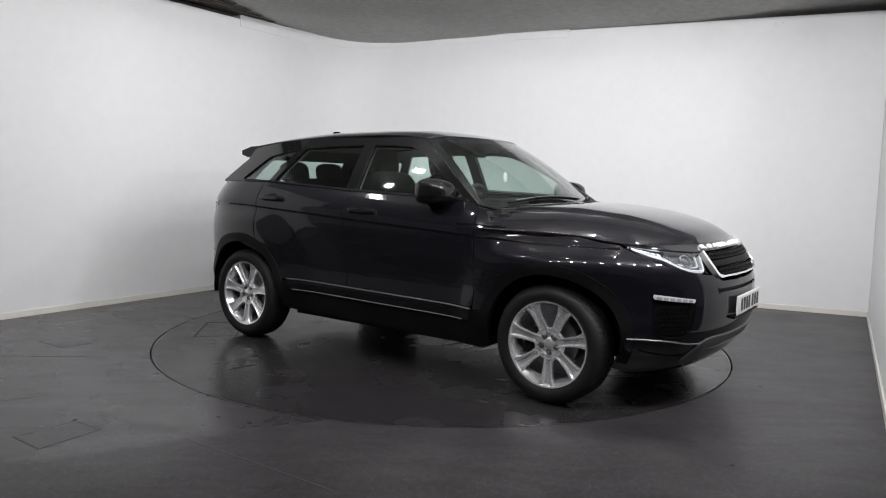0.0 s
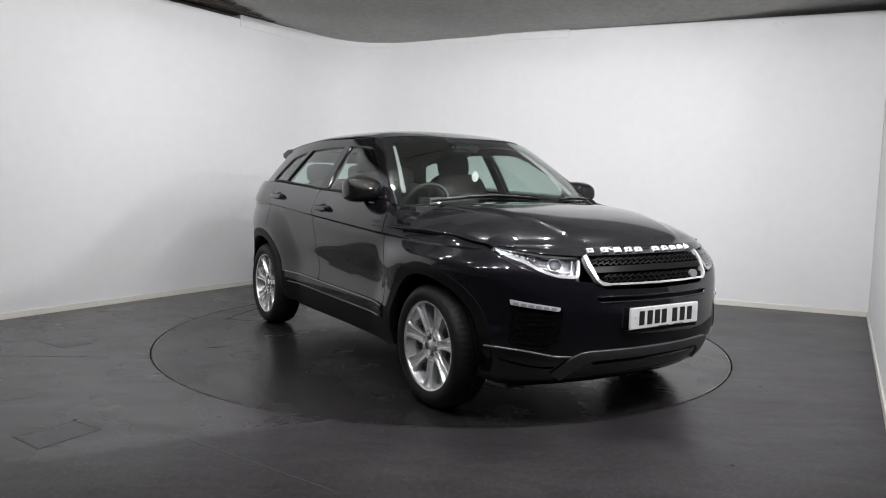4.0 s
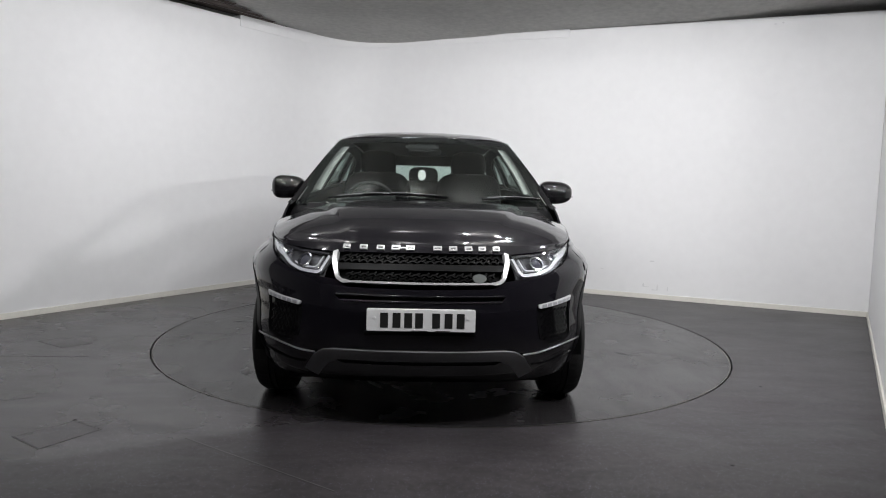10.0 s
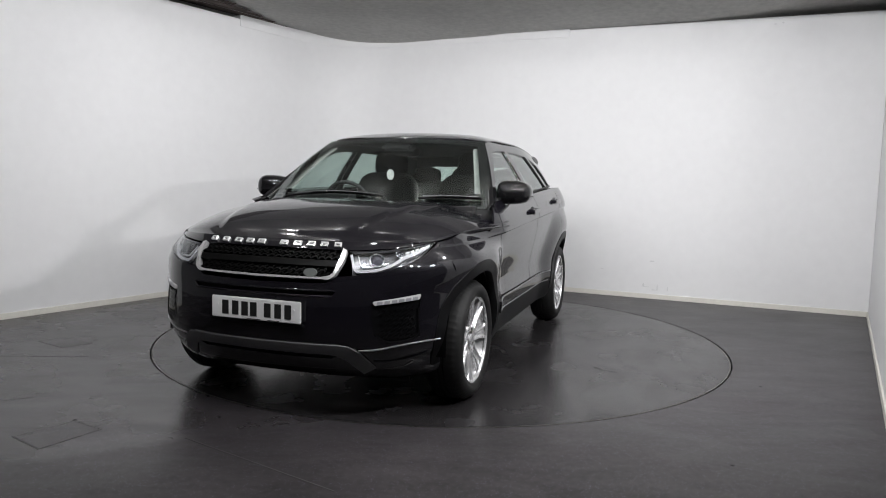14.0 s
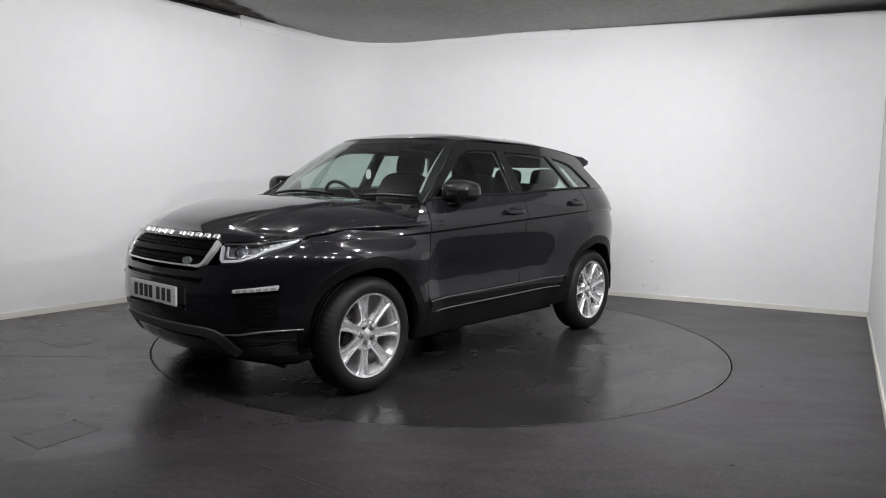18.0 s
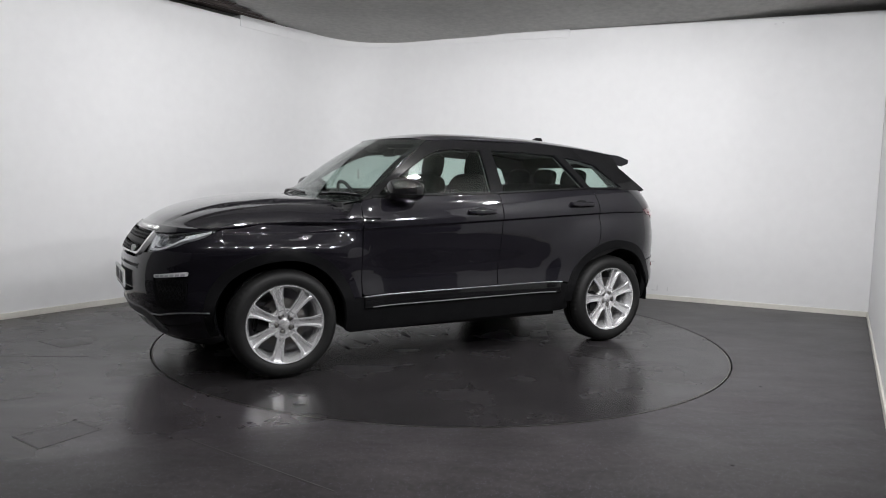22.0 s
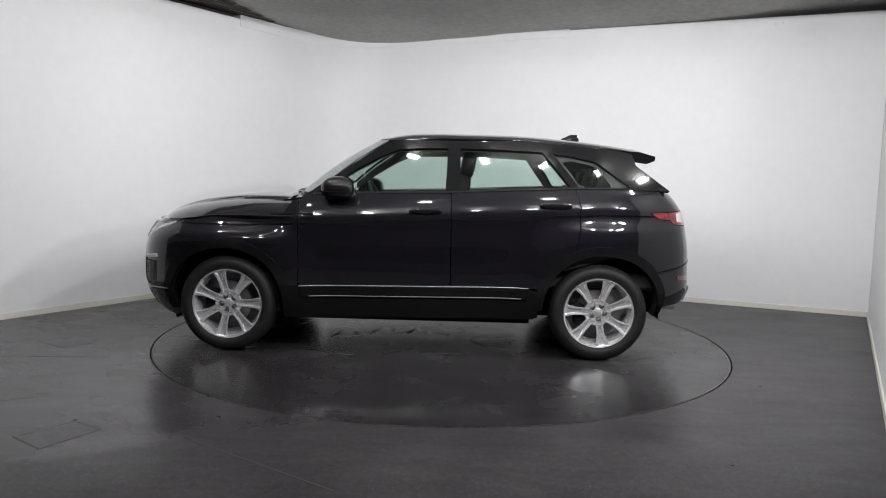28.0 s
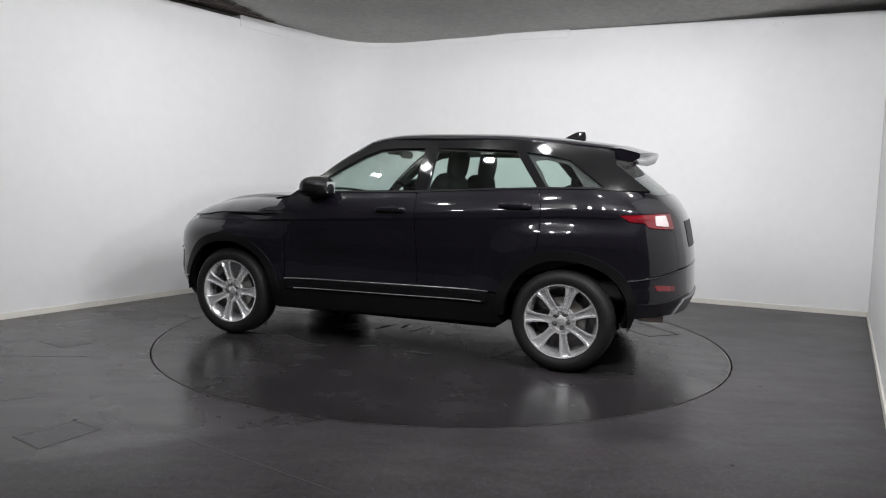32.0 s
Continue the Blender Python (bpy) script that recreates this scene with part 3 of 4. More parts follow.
def fine(path, n=8):
    """Rounds a line's corners."""
    out = [path[0]]
    for a, b, c in zip(path, path[1:], path[2:]):
        a, b, c = Vector(a), Vector(b), Vector(c)
        r = min((a - b).length, (c - b).length) * .35
        p0, p1 = b + (a - b).normalized() * r, b + (c - b).normalized() * r
        out += [tuple(p0 * (1 - k / n) ** 2 + b * 2 * k / n * (1 - k / n) + p1 * (k / n) ** 2) for k in range(n + 1)]
    return out + [path[-1]]


def cushion(bm, c, r, p=.45, n=20):
    """A stuffed, round-edged block."""
    res = bmesh.ops.create_uvsphere(bm, u_segments=n + 8, v_segments=n, radius=1)
    for v in res["verts"]:
        v.co = [c[i] + math.copysign(abs(v.co[i]) ** p, v.co[i]) * r[i] for i in range(3)]
    return bm


def arc(cx, cz, r, a0, a1, n=14):
    return [(cx + r * math.cos(radians(a0 + (a1 - a0) * i / n)), cz + r * math.sin(radians(a0 + (a1 - a0) * i / n))) for i in range(n + 1)]


def sym(upper, lower):
    """Outline across the nose or tail from its left half: upper and lower edge, each from the side to the middle."""
    m = 2 * SF if upper[-1][0] > 0 else -2 * SF
    other = lambda rows: [(m - s, z) for s, z in rows]
    return upper[:-1] + other(upper)[::-1] + other(lower)[:-1] + lower[::-1]


def rounded(poly, r, n=4):
    out = []
    for i, p in enumerate(poly):
        a, b = Vector(poly[i - 1]), Vector(poly[(i + 1) % len(poly)])
        p = Vector(p)
        ra, rb = min(r, (a - p).length / 2.2), min(r, (b - p).length / 2.2)
        p0, p1 = p + (a - p).normalized() * ra, p + (b - p).normalized() * rb
        out += [tuple(p0 * (1 - t) ** 2 + p * 2 * t * (1 - t) + p1 * t * t) for t in [k / n for k in range(n + 1)]]
    return out


FA, RA, AIN, AOUT = (1.325, .352), (-1.332, .358), .400, .462

# -- side panels --
fender = [(.822, .485), (.822, 1.10), (.86, 1.10), (.93, 1.003), (1.05, .977), (1.17, .973), (1.25, .978), (1.34, .983), (1.42, .976), (1.5, .960), (1.6, .943), (1.72, .934)] + arc(*FA, AOUT, 52, 163, 16)
pair("front_fender", fender, wrap, PAINT, car, step=.05, vstep=.02, waist=True)
door = [(.814, .498), (.814, 1.118), (.70, 1.138), (.2, 1.158), (-.264, 1.172), (-.270, .512)]
doors = pair("front_door", rounded(door, .03), wrap, PAINT, car, step=.05, vstep=.02, waist=True)
rdoor = [(-.277, .512), (-.271, 1.173), (-.7, 1.196), (-1.142, 1.217), (-1.172, 1.10), (-1.172, .96), (-1.16, .84)] + arc(*RA, AOUT, 66, 19, 8) + [(-.84, .515)]
rdoors = pair("rear_door", rdoor, wrap, PAINT, car, step=.05, vstep=.02, waist=True)
quarter = [(-1.179, .96), (-1.179, 1.10), (-1.149, 1.218), (-1.5, 1.222), (-1.9, 1.215), (-2.20, 1.195), (-2.20, 1.083), (-1.95, 1.078), (-1.665, 1.068), (-1.735, 1.019), (-1.862, 1.011), (-1.897, .983), (-2.0, .974), (-2.20, .968), (-2.20, .708), (-1.95, .675)] + arc(*RA, AOUT, 141, 67, 12) + [(-1.167, .84)]
pair("rear_quarter_panel", quarter, wrap, PAINT, car, step=.05, vstep=.02, waist=True)
sill = [(.922, .44), (.90, .482), (.82, .482), (-.84, .502), (-.90, .49), (-.90, .30), (-.84, .285), (.88, .254), (.922, .27)]
pair("sill", sill, wrap, TRIM, car, thick=.03, vstep=.03)
for f in (False, True):
    mould = skin("sill_moulding", [(.80, .415), (.80, .488), (-.82, .510), (-.82, .437)], wrap, GLOSSBLACK, car, off=.012, thick=.02, label="gloss black sill moulding", flip=f, vstep=.02)
    # grey bead: the gloss line on the moulding's lower edge, set as colour
    bead("moulding_edge_glint", [(.74 - 1.52 * k / 30, .418 + .020 * k / 30) for k in range(31)], .0042, wrap, SKIDGREY, mould, .013, f)
    bead("sill_strip", [(.81 - 1.64 * k / 40, .490 + .022 * k / 40) for k in range(41)], .0045, wrap, DARKCHROME, car, .012, f, "thin dark silver strip")
pair("front_arch_trim", arc(*FA, AOUT + .004, -8, 178, 36) + arc(*FA, AIN, 178, -8, 36), wrap, TRIM, car, off=.004, thick=.045, step=.5, label="satin black wheel arch trim")
pair("rear_arch_trim", arc(*RA, AOUT + .004, 0, 184, 36) + arc(*RA, AIN, 184, 0, 36), wrap, TRIM, car, off=.004, thick=.045, step=.5, label="satin black wheel arch trim")

for f in (False, True):
    bm = bmesh.new()
    box(bm, (1.765, .50 if not f else -.70, .190), (1.785, .70 if not f else -.50, .29), .008)
    part("air_deflector", bm, TRIM, car)

# -- nose --
FOG = [(1.862, .680), (2.168, .655), (2.155, .48), (2.085, .435), (1.965, .440), (1.885, .465)]
up = [(1.612, .722), (1.722, .930), (1.80, .895), (1.98, .838), (2.15, .795), (2.30, .778), (2.368, .772), (2.43, .738), (2.75, .733)]
lo = arc(*FA, AOUT, 52, 12, 6) + [(1.85, .439), (1.95, .434), (2.05, .421), (2.15, .405), (2.29, .412), (2.36, .432), (2.75, .432)]
SLIT = [(2.36, .700), (2.75, .704), (3.14, .700), (3.12, .676), (2.75, .678), (2.38, .676)]
skin("front_bumper", sym(up, lo[1:]) , wrap, PAINT, car, thick=.018, holes=(FOG, [(2 * SF - s, z) for s, z in FOG][::-1], SLIT))
bead("slot_lip", [(2.38 + .74 * k / 30, .674) for k in range(31)], .006, wrap, PAINT, car, -.002)
bead("slot_lip", [(2.37 + .76 * k / 30, .702) for k in range(31)], .005, wrap, PAINT, car, -.002)
skin("bumper_slot", [(2.34, .715), (3.16, .715), (3.16, .66), (2.34, .66)], wrap, TRIM, car, off=-.02)
pockets = []
for f in (False, True):
    pocket = skin("fog_pocket", [(1.845, .70), (2.19, .675), (2.17, .415), (1.88, .425)], wrap, GLOSSBLACK, car, off=-.009, thick=.012, flip=f)
    pockets.append(pocket)
    drl = skin("daytime_light", rounded([(1.872, .684), (1.876, .656), (2.146, .632), (2.158, .652)], .010), wrap, CLEAR, car, off=.004, thick=.03, flip=f, label="clear daytime running light")
    for k in range(6):
        s0 = 1.892 + k * .042
        skin("reflector_cell", [(s0, .671 - k * .0035), (s0 + .030, .669 - k * .0035), (s0 + .030, .654 - k * .0035), (s0, .656 - k * .0035)], wrap, CELL, drl, off=.007, thick=.004, flip=f)
    strip("pocket_lip", fine([(1.878, .61), (1.890, .47), (1.975, .445), (2.085, .441), (2.150, .48), (2.162, .59)], 4), .008, wrap, GLOSSBLACK, pocket, off=.002, thick=.02, flip=f)
    # the seam's highlight is put into a silver bead along it
    bead("bumper_seam_glint", fine([(1.745, .438), (1.85, .437), (1.95, .432), (2.05, .420), (2.15, .403), (2.25, .400)], 4), .0045, wrap, DARKCHROME, car, .003, f, "thin grey seam line")
    strip("bumper_vane", fine([(1.83, .372), (1.95, .345), (2.12, .330), (2.17, .335)], 4), .007, wrap, GLOSSBLACK, car, off=.006, thick=.02, flip=f)
# lower bumper and skid plate
up = [(1.745, .440), (1.85, .436), (1.95, .431), (2.05, .418), (2.15, .402), (2.25, .400), (2.32, .378), (2.40, .345), (2.75, .345)]
lo = [(1.70, .26), (1.85, .215), (2.05, .205), (2.3, .225), (2.75, .235)]
skin("lower_bumper", sym(up, lo), wrap, PAINT, car, thick=.02, off=-.001, vstep=.03)
up = [(2.16, .300), (2.24, .385), (2.30, .420), (2.36, .428), (2.75, .428)]
lo = [(2.24, .262), (2.32, .345), (2.38, .372), (2.42, .376), (2.75, .376)]
skin("skid_plate", sym(up, lo), wrap, SKIDGREY, car, thick=.02, off=.008, label="grey satin skid plate")
skin("lower_intake", [(2.36, .375), (3.14, .375), (3.10, .30), (2.40, .30)], wrap, GLOSSBLACK, car, off=-.012)
# grille
half_u = fine([(2.340, .897), (2.352, .862), (2.384, .780), (2.408, .764), (2.446, .762)], 5) + [(2.60, .761), (2.75, .760)]
u_path = half_u + [(2 * SF - s, z) for s, z in half_u[-2::-1]]
strip("grille_surround", u_path, [.026 if z > .80 else (.020 if z > .762 else .011) for s, z in u_path], wrap, CHROME, car, off=.014, thick=.03, label="bright silver grille surround")
MESHBLACK = material("grille_mesh_black", (.004, .004, .004), .35, spec=.05)
back = skin("grille", sym([(2.335, .905), (2.75, .912)], [(2.40, .76), (2.75, .758)]), wrap, MESHBLACK, car, off=-.03)
skin("grille_bar", sym([(2.365, .846), (2.75, .850)], [(2.38, .818), (2.75, .821)]), wrap, MESHBLACK, back, off=.006, thick=.03)


def lattice(rows, s0, s1, z0, dz, ds, out=.008):
    """Honeycomb bars between two lines across the nose."""
    bm = bmesh.new()
    def bar(a, b, w=.0032):
        d = (Vector(b) - Vector(a)).normalized()
        n = Vector((-d.y, d.x)) * w
        pts = [Vector(a) - n, Vector(b) - n, Vector(b) + n, Vector(a) + n]
        vs = []
        for depth in (out, out - .028):
            vs.append([bm.verts.new(Vector(wrap(*p)) + normal_of(wrap, *p) * depth) for p in pts])
        bm.faces.new(vs[0])
        bm.faces.new(vs[1][::-1])
        for i in range(4):
            bm.faces.new((vs[0][i], vs[0][(i + 1) % 4], vs[1][(i + 1) % 4], vs[1][i]))
    for r in range(rows):
        s = s0 + (ds / 2 if r % 2 else 0)
        while s < s1:
            z = z0 + r * dz
            bar((s, z), (s + ds * .32, z + dz * .5))
            bar((s + ds * .32, z + dz * .5), (s + ds * .68, z + dz * .5))
            bar((s + ds * .68, z + dz * .5), (s + ds, z))
            bar((s + ds * .32, z + dz * .5), (s, z + dz))
            s += ds
    return bm


part("honeycomb", lattice(2, 2.37, 3.105, .852, .019, .036), MESHBLACK, back, "gloss black honeycomb mesh")
for pocket, s0 in zip(pockets, (1.905, 2 * SF - 2.125)):
    part("pocket_mesh", lattice(7, s0, s0 + .19, .462, .023, .034, -.003), GLOSSBLACK, pocket, "gloss black honeycomb mesh")
part("honeycomb", lattice(2, 2.41, 3.07, .772, .019, .036), MESHBLACK, back, "gloss black honeycomb mesh")
bm = bmesh.new()
bmesh.ops.create_cone(bm, cap_ends=True, segments=32, radius1=.036, radius2=.034, depth=.012, matrix=Matrix.Translation(Vector(wrap(2.50, .790)) + Vector((.012, 0, 0))) @ pose(0, 0, 0, 0, 78, 8) @ Matrix.Diagonal((.62, 1, 1, 1)))
part("oval_badge", bm, BADGE, back, "small oval silver-green badge")
# headlamps
for f in (False, True):
    out = [(1.736, .938), (1.86, .922), (2.05, .905), (2.20, .896), (2.318, .893), (2.296, .786), (2.18, .790), (2.05, .822), (1.93, .862), (1.80, .905)]
    lamp = skin("headlamp", out, wrap, LAMPGREY, car, off=-.03, thick=.01, flip=f)
    skin("lens", out, wrap, LENS, lamp, off=.001, thick=.003, flip=f).visible_shadow = False
    strip("light_guide", fine([(2.308, .880), (2.286, .800), (2.17, .806), (2.08, .832), (2.00, .868), (1.90, .890), (1.79, .920)], 4), .016, wrap, GUIDE, lamp, off=-.004, thick=.02, flip=f, label="white light guide")
    strip("inner_guide", fine([(2.270, .880), (2.256, .826), (2.17, .826), (2.10, .846)], 4), .007, wrap, CLEAR, lamp, off=-.010, thick=.01, flip=f)
    strip("lamp_brow", [(2.30, .888), (2.10, .897), (1.92, .914), (1.78, .928)], .008, wrap, LAMPDARK, lamp, off=-.004, thick=.02, flip=f)
    strip("indicator_strip", [(1.77, .929), (1.88, .908), (1.98, .880)], .014, wrap, REFLECTOR, lamp, off=-.012, thick=.008, flip=f)
    for s, r in ((2.165, .040), (2.02, .020)):
        z = .857 if s > 2.1 else .884
        p, n = Vector(wrap(s, z)), normal_of(wrap, s, z)
        if f:
            p.y, n.y = -p.y, -n.y
        m = Matrix.Translation(p - n * .012) @ n.to_track_quat("Y", "Z").to_matrix().to_4x4()
        bm = bmesh.new()
        lathe(bm, [(r, 0), (r, .008), (r * .82, .009), (r * .76, -.004)], 28, m)
        part("bezel", bm, REFLECTOR, lamp)
        bm = bmesh.new()
        lathe(bm, [(.001, .009), (r * .4, .007), (r * .7, .001), (r * .78, -.006)], 28, m)
        part("projector", bm, PROJECTOR, lamp)
    for k in range(5):
        s0 = 1.80 + k * .038
        skin("chrome_cell", [(s0, .921 - k * .006), (s0 + .026, .917 - k * .006), (s0 + .03, .905 - k * .006), (s0 + .004, .909 - k * .006)], wrap, CHROME, lamp, off=-.003, thick=.008, flip=f)
# bonnet
skin("bonnet", [(0.005, -1), (1, -1), (1, 1), (0.005, 1)], bonnet, PAINT, car, step=.05, vstep=.04, thick=.02)
for f in (1, -1):
    bead("bonnet_edge", [(k / 40, f * .996) for k in range(1, 40)], .007, bonnet, PAINT, car, -.004)
skin("bonnet_lip", sym([(1.75, .946), (2.0, .938), (2.3, .942), (2.75, .946)], [(1.75, .940), (2.0, .914), (2.3, .902), (2.75, .906)]), wrap, PAINT, car, off=-.004)
# raised letters on the bonnet edge become plain bars
def across(y, z):
    """The skin's running length at which the nose lies y metres off the middle."""
    lo, hi = XS, 2 * SF - XS
    for _ in range(40):
        m = (lo + hi) / 2
        if wrap(m, z)[1] > y:
            lo = m
        else:
            hi = m
    return lo


for y in (-.372, -.287, -.202, -.127, -.054, .081, .158, .235, .304, .375):
    s = across(y, .927)
    block = skin("letter_bar", [(s - .019, .926), (s + .019, .926), (s + .019, .932), (s - .019, .932)], wrap, CHROME, car, off=.007, thick=.012, step=.02)
    for c, w, z0, z1 in ((0, .019, .913, .918), (-.0155, .0035, .918, .926), (.0155, .0035, .918, .926)):
        skin("letter_stroke", [(s + c - w, z0), (s + c + w, z0), (s + c + w, z1), (s + c - w, z1)], wrap, CHROME, block, off=.007, thick=.012, step=.02)

# -- plates --
def number_plate(p, rz, mat, groups):
    plate = new("number_plate")
    plate.parent = car
    plate["label"] = "number plate with plain dark bars"
    bm = bmesh.new()
    box(bm, (-.006, -.262, -.056), (.006, .262, .056), .004)
    part("plate", bm, mat, plate)
    for y in groups:
        bm = bmesh.new()
        box(bm, (.0055, y - .019, -.036), (.0075, y + .019, .036))
        part("bar", bm, BARBLACK, plate)
    for y0, y1 in ((-.05, .03), (.07, .14)):
        bm = bmesh.new()
        box(bm, (.0055, y0, -.0525), (.0066, y1, -.0490))
        part("print_line", bm, BARBLACK, plate)
    for y in (-.225, .225):
        bm = bmesh.new()
        bmesh.ops.create_cone(bm, cap_ends=True, segments=14, radius1=.007, radius2=.006, depth=.004, matrix=pose(.007, y, .012, 0, 90, 0))
        part("screw_cap", bm, mat, plate)
    plate.matrix_basis = pose(*p, 0, 0, rz)


number_plate((2.184, .006, .590), 0, PLATEWHITE, (-.178, -.118, -.062, -.010, .072, .132, .190))
bm = bmesh.new()
box(bm, (2.15, -.27, .514), (2.180, .27, .530), .003)
part("plate_holder", bm, TRIM, car)

# -- tail --
skin("tailgate", sym([(-2.205, 1.195), (-2.75, 1.20)], [(-2.205, .712), (-2.75, .735)]), wrap, PAINT, car, thick=.02)
for f in (False, True):
    out = [(-1.672, 1.063), (-1.95, 1.072), (-2.196, 1.078), (-2.196, .974), (-2.0, .979), (-1.90, .988), (-1.865, 1.016), (-1.74, 1.024)]
    lamp = skin("rear_lamp", out, wrap, RED, car, off=.004, thick=.03, flip=f, label="red rear lamp with a clear block")
    skin("clear_block", rounded([(-1.985, 1.062), (-2.120, 1.066), (-2.120, .992), (-1.965, 1.000)], .014), wrap, REARCLEAR, lamp, off=.007, thick=.01, flip=f)
    skin("dark_band", [(-1.80, 1.046), (-1.95, 1.05), (-1.95, 1.026), (-1.80, 1.03)], wrap, RED, lamp, off=.009, thick=.01, flip=f)
    skin("rear_reflector", [(-1.92, .612), (-2.15, .60), (-2.15, .565), (-1.94, .578)], wrap, RED, car, off=.004, thick=.02, flip=f, label="red reflector")
up = [(-1.70, .642), (-1.95, .667), (-2.20, .70), (-2.75, .728)]
lo = arc(*RA, AOUT, 141, 176, 6)[1:] + [(-1.84, .395), (-2.05, .400), (-2.75, .40)]
rear_bumper = skin("rear_bumper", sym(up, lo), wrap, PAINT, car, thick=.02)
for f in (False, True):
    bead("bumper_crease", [(-1.70 - .05 * k, lerp_tab(((-2.75, .722), (-2.20, .694), (-1.95, .661), (-1.70, .637)), -1.70 - .05 * k)) for k in range(22)], .006, wrap, PAINT, rear_bumper, -.001, f)
skin("plate_recess", [(-2.47, 1.02), (-3.03, 1.02), (-3.01, .84), (-2.49, .84)], wrap, TRIM, car, off=.003, thick=.01, label="black number plate recess in the tailgate")
skin("rear_skid_plate", sym([(-2.30, .50), (-2.75, .50)], [(-2.22, .405), (-2.75, .40)]), wrap, SKIDGREY, car, off=.012, thick=.02, label="grey satin rear skid plate")
for f in (-1, 1):
    bm = bmesh.new()
    lathe(bm, [(.032, 0), (.036, .004), (.036, .16), (.031, .16), (.031, .01)], 28)
    o = part("exhaust_tip", bm, EXHAUST, car, "bright steel exhaust tip")
    o.matrix_basis = pose(-1.80, .555 * f, .362, 0, 0, 90) @ Matrix.Diagonal((1.3, 1, .8, 1))

# -- glass house --
def side(x, z):
    return (x, cabin(x, z), z)


W1 = [(.685, 1.158), (.60, 1.215), (.42, 1.335), (.25, 1.435), (.13, 1.484), (-.03, 1.497), (-.232, 1.500), (-.222, 1.185)]
W2 = [(-.325, 1.190), (-.325, 1.500), (-.60, 1.498), (-.925, 1.484), (-1.125, 1.226)]
W3 = [(-1.00, 1.474), (-1.15, 1.455), (-1.31, 1.422), (-1.56, 1.240), (-1.185, 1.228)]
QW = rounded([(-1.06, 1.425), (-1.14, 1.437), (-1.31, 1.40), (-1.43, 1.248), (-1.19, 1.242), (-1.12, 1.36)], .03, 3)
frame_out = [(.93, 1.10), (.80, 1.125), (.22, 1.535), (.0, 1.568), (-.30, 1.580), (-.68, 1.576), (-1.10, 1.550), (-1.50, 1.506), (-1.59, 1.488), (-1.615, 1.40), (-1.85, 1.222), (-1.5, 1.223), (-1.14, 1.218), (-.7, 1.197), (-.27, 1.174), (.2, 1.160), (.70, 1.140)]
pair("window_frame", frame_out, side, GLOSSBLACK, car, step=.08, holes=(W1, W2, W3), thick=.03)
for n, w in (("front_window", W1), ("rear_window", W2), ("quarter_window", W3)):
    c = sum((Vector(p) for p in w), Vector((0, 0))) / len(w)
    for o in pair(n, [tuple(c + (Vector(p) - c) * 1.03) for p in w], side, PANE, car, off=-.012, thick=.004, step=.1):
        o.visible_shadow = False
pair("quarter_trim", [(-.99, 1.49), (-1.33, 1.44), (-1.62, 1.23), (-1.16, 1.22), (-1.0, 1.40)], side, CABIN, car, step=.1, holes=(QW,), off=-.020, thick=.008)
pair("pillar_lining", [(.80, 1.13), (.22, 1.52), (.0, 1.55), (-.30, 1.56), (-.68, 1.556), (-1.10, 1.53), (-1.50, 1.48), (-1.57, 1.45), (-1.82, 1.225), (-1.14, 1.218), (-.27, 1.174), (.70, 1.140)], side, LIGHTTRIM, car, step=.2, holes=(W1, W2, W3), off=-.034, thick=.006)
pair("belt_moulding", [(.72, 1.136), (.72, 1.150), (.2, 1.170), (-.27, 1.184), (-.7, 1.207), (-1.14, 1.228), (-1.5, 1.235), (-1.5, 1.224), (-1.14, 1.217), (-.7, 1.196), (-.27, 1.172), (.2, 1.158)], side, TRIM, car, off=.012, thick=.03)
rp = [(.215, -.572), (.29, -.38), (.335, -.15), (.34, 0), (.335, .15), (.29, .38), (.215, .572), (.15, .612), (-.3, .617), (-1.1, .605), (-1.5, .585), (-1.62, .57), (-1.62, -.57), (-1.5, -.585), (-1.1, -.605), (-.3, -.617), (.15, -.612)]
skin("roof", rp, lambda x, y: (x, y, roof(x, y)), PAINT, car, step=.07, thick=.008)
o = skin("windscreen", [(-1, 0), (1, 0), (1, 1), (-1, 1)], screen, SCREEN, car, step=.1, thick=.005)
o.visible_shadow = False
skin("screen_border", [(-1, 0), (1, 0), (1, 1), (-1, 1)], screen, GLOSSBLACK, car, step=.1, thick=.004, off=-.008, holes=([(-.925, .035), (.925, .035), (.915, .925), (-.915, .925)],))
for f in (1, -1):
    skin("pillar_trim", [(f * .885, .22), (f * .965, .22), (f * .96, .93), (f * .875, .93)], screen, WHITETRIM, car, step=.1, thick=.008, off=-.04, label="pale grey windscreen pillar trim")
skin("scuttle", [(-1, -.10), (1, -.10), (1, .03), (-1, .03)], screen, TRIM, car, step=.1, thick=.004, off=-.010)
o = skin("tailgate_window", [(-1, 0), (1, 0), (1, 1), (-1, 1)], backlight, PANE, car, step=.12, thick=.005)
o.visible_shadow = False
skin("tailgate_lining", [(-1, -.12), (1, -.12), (1, 1.34), (-1, 1.34)], backlight, CABIN, car, step=.12, thick=.01, off=-.03, holes=([(-.80, .06), (.80, .06), (.74, .97), (-.74, .97)],))
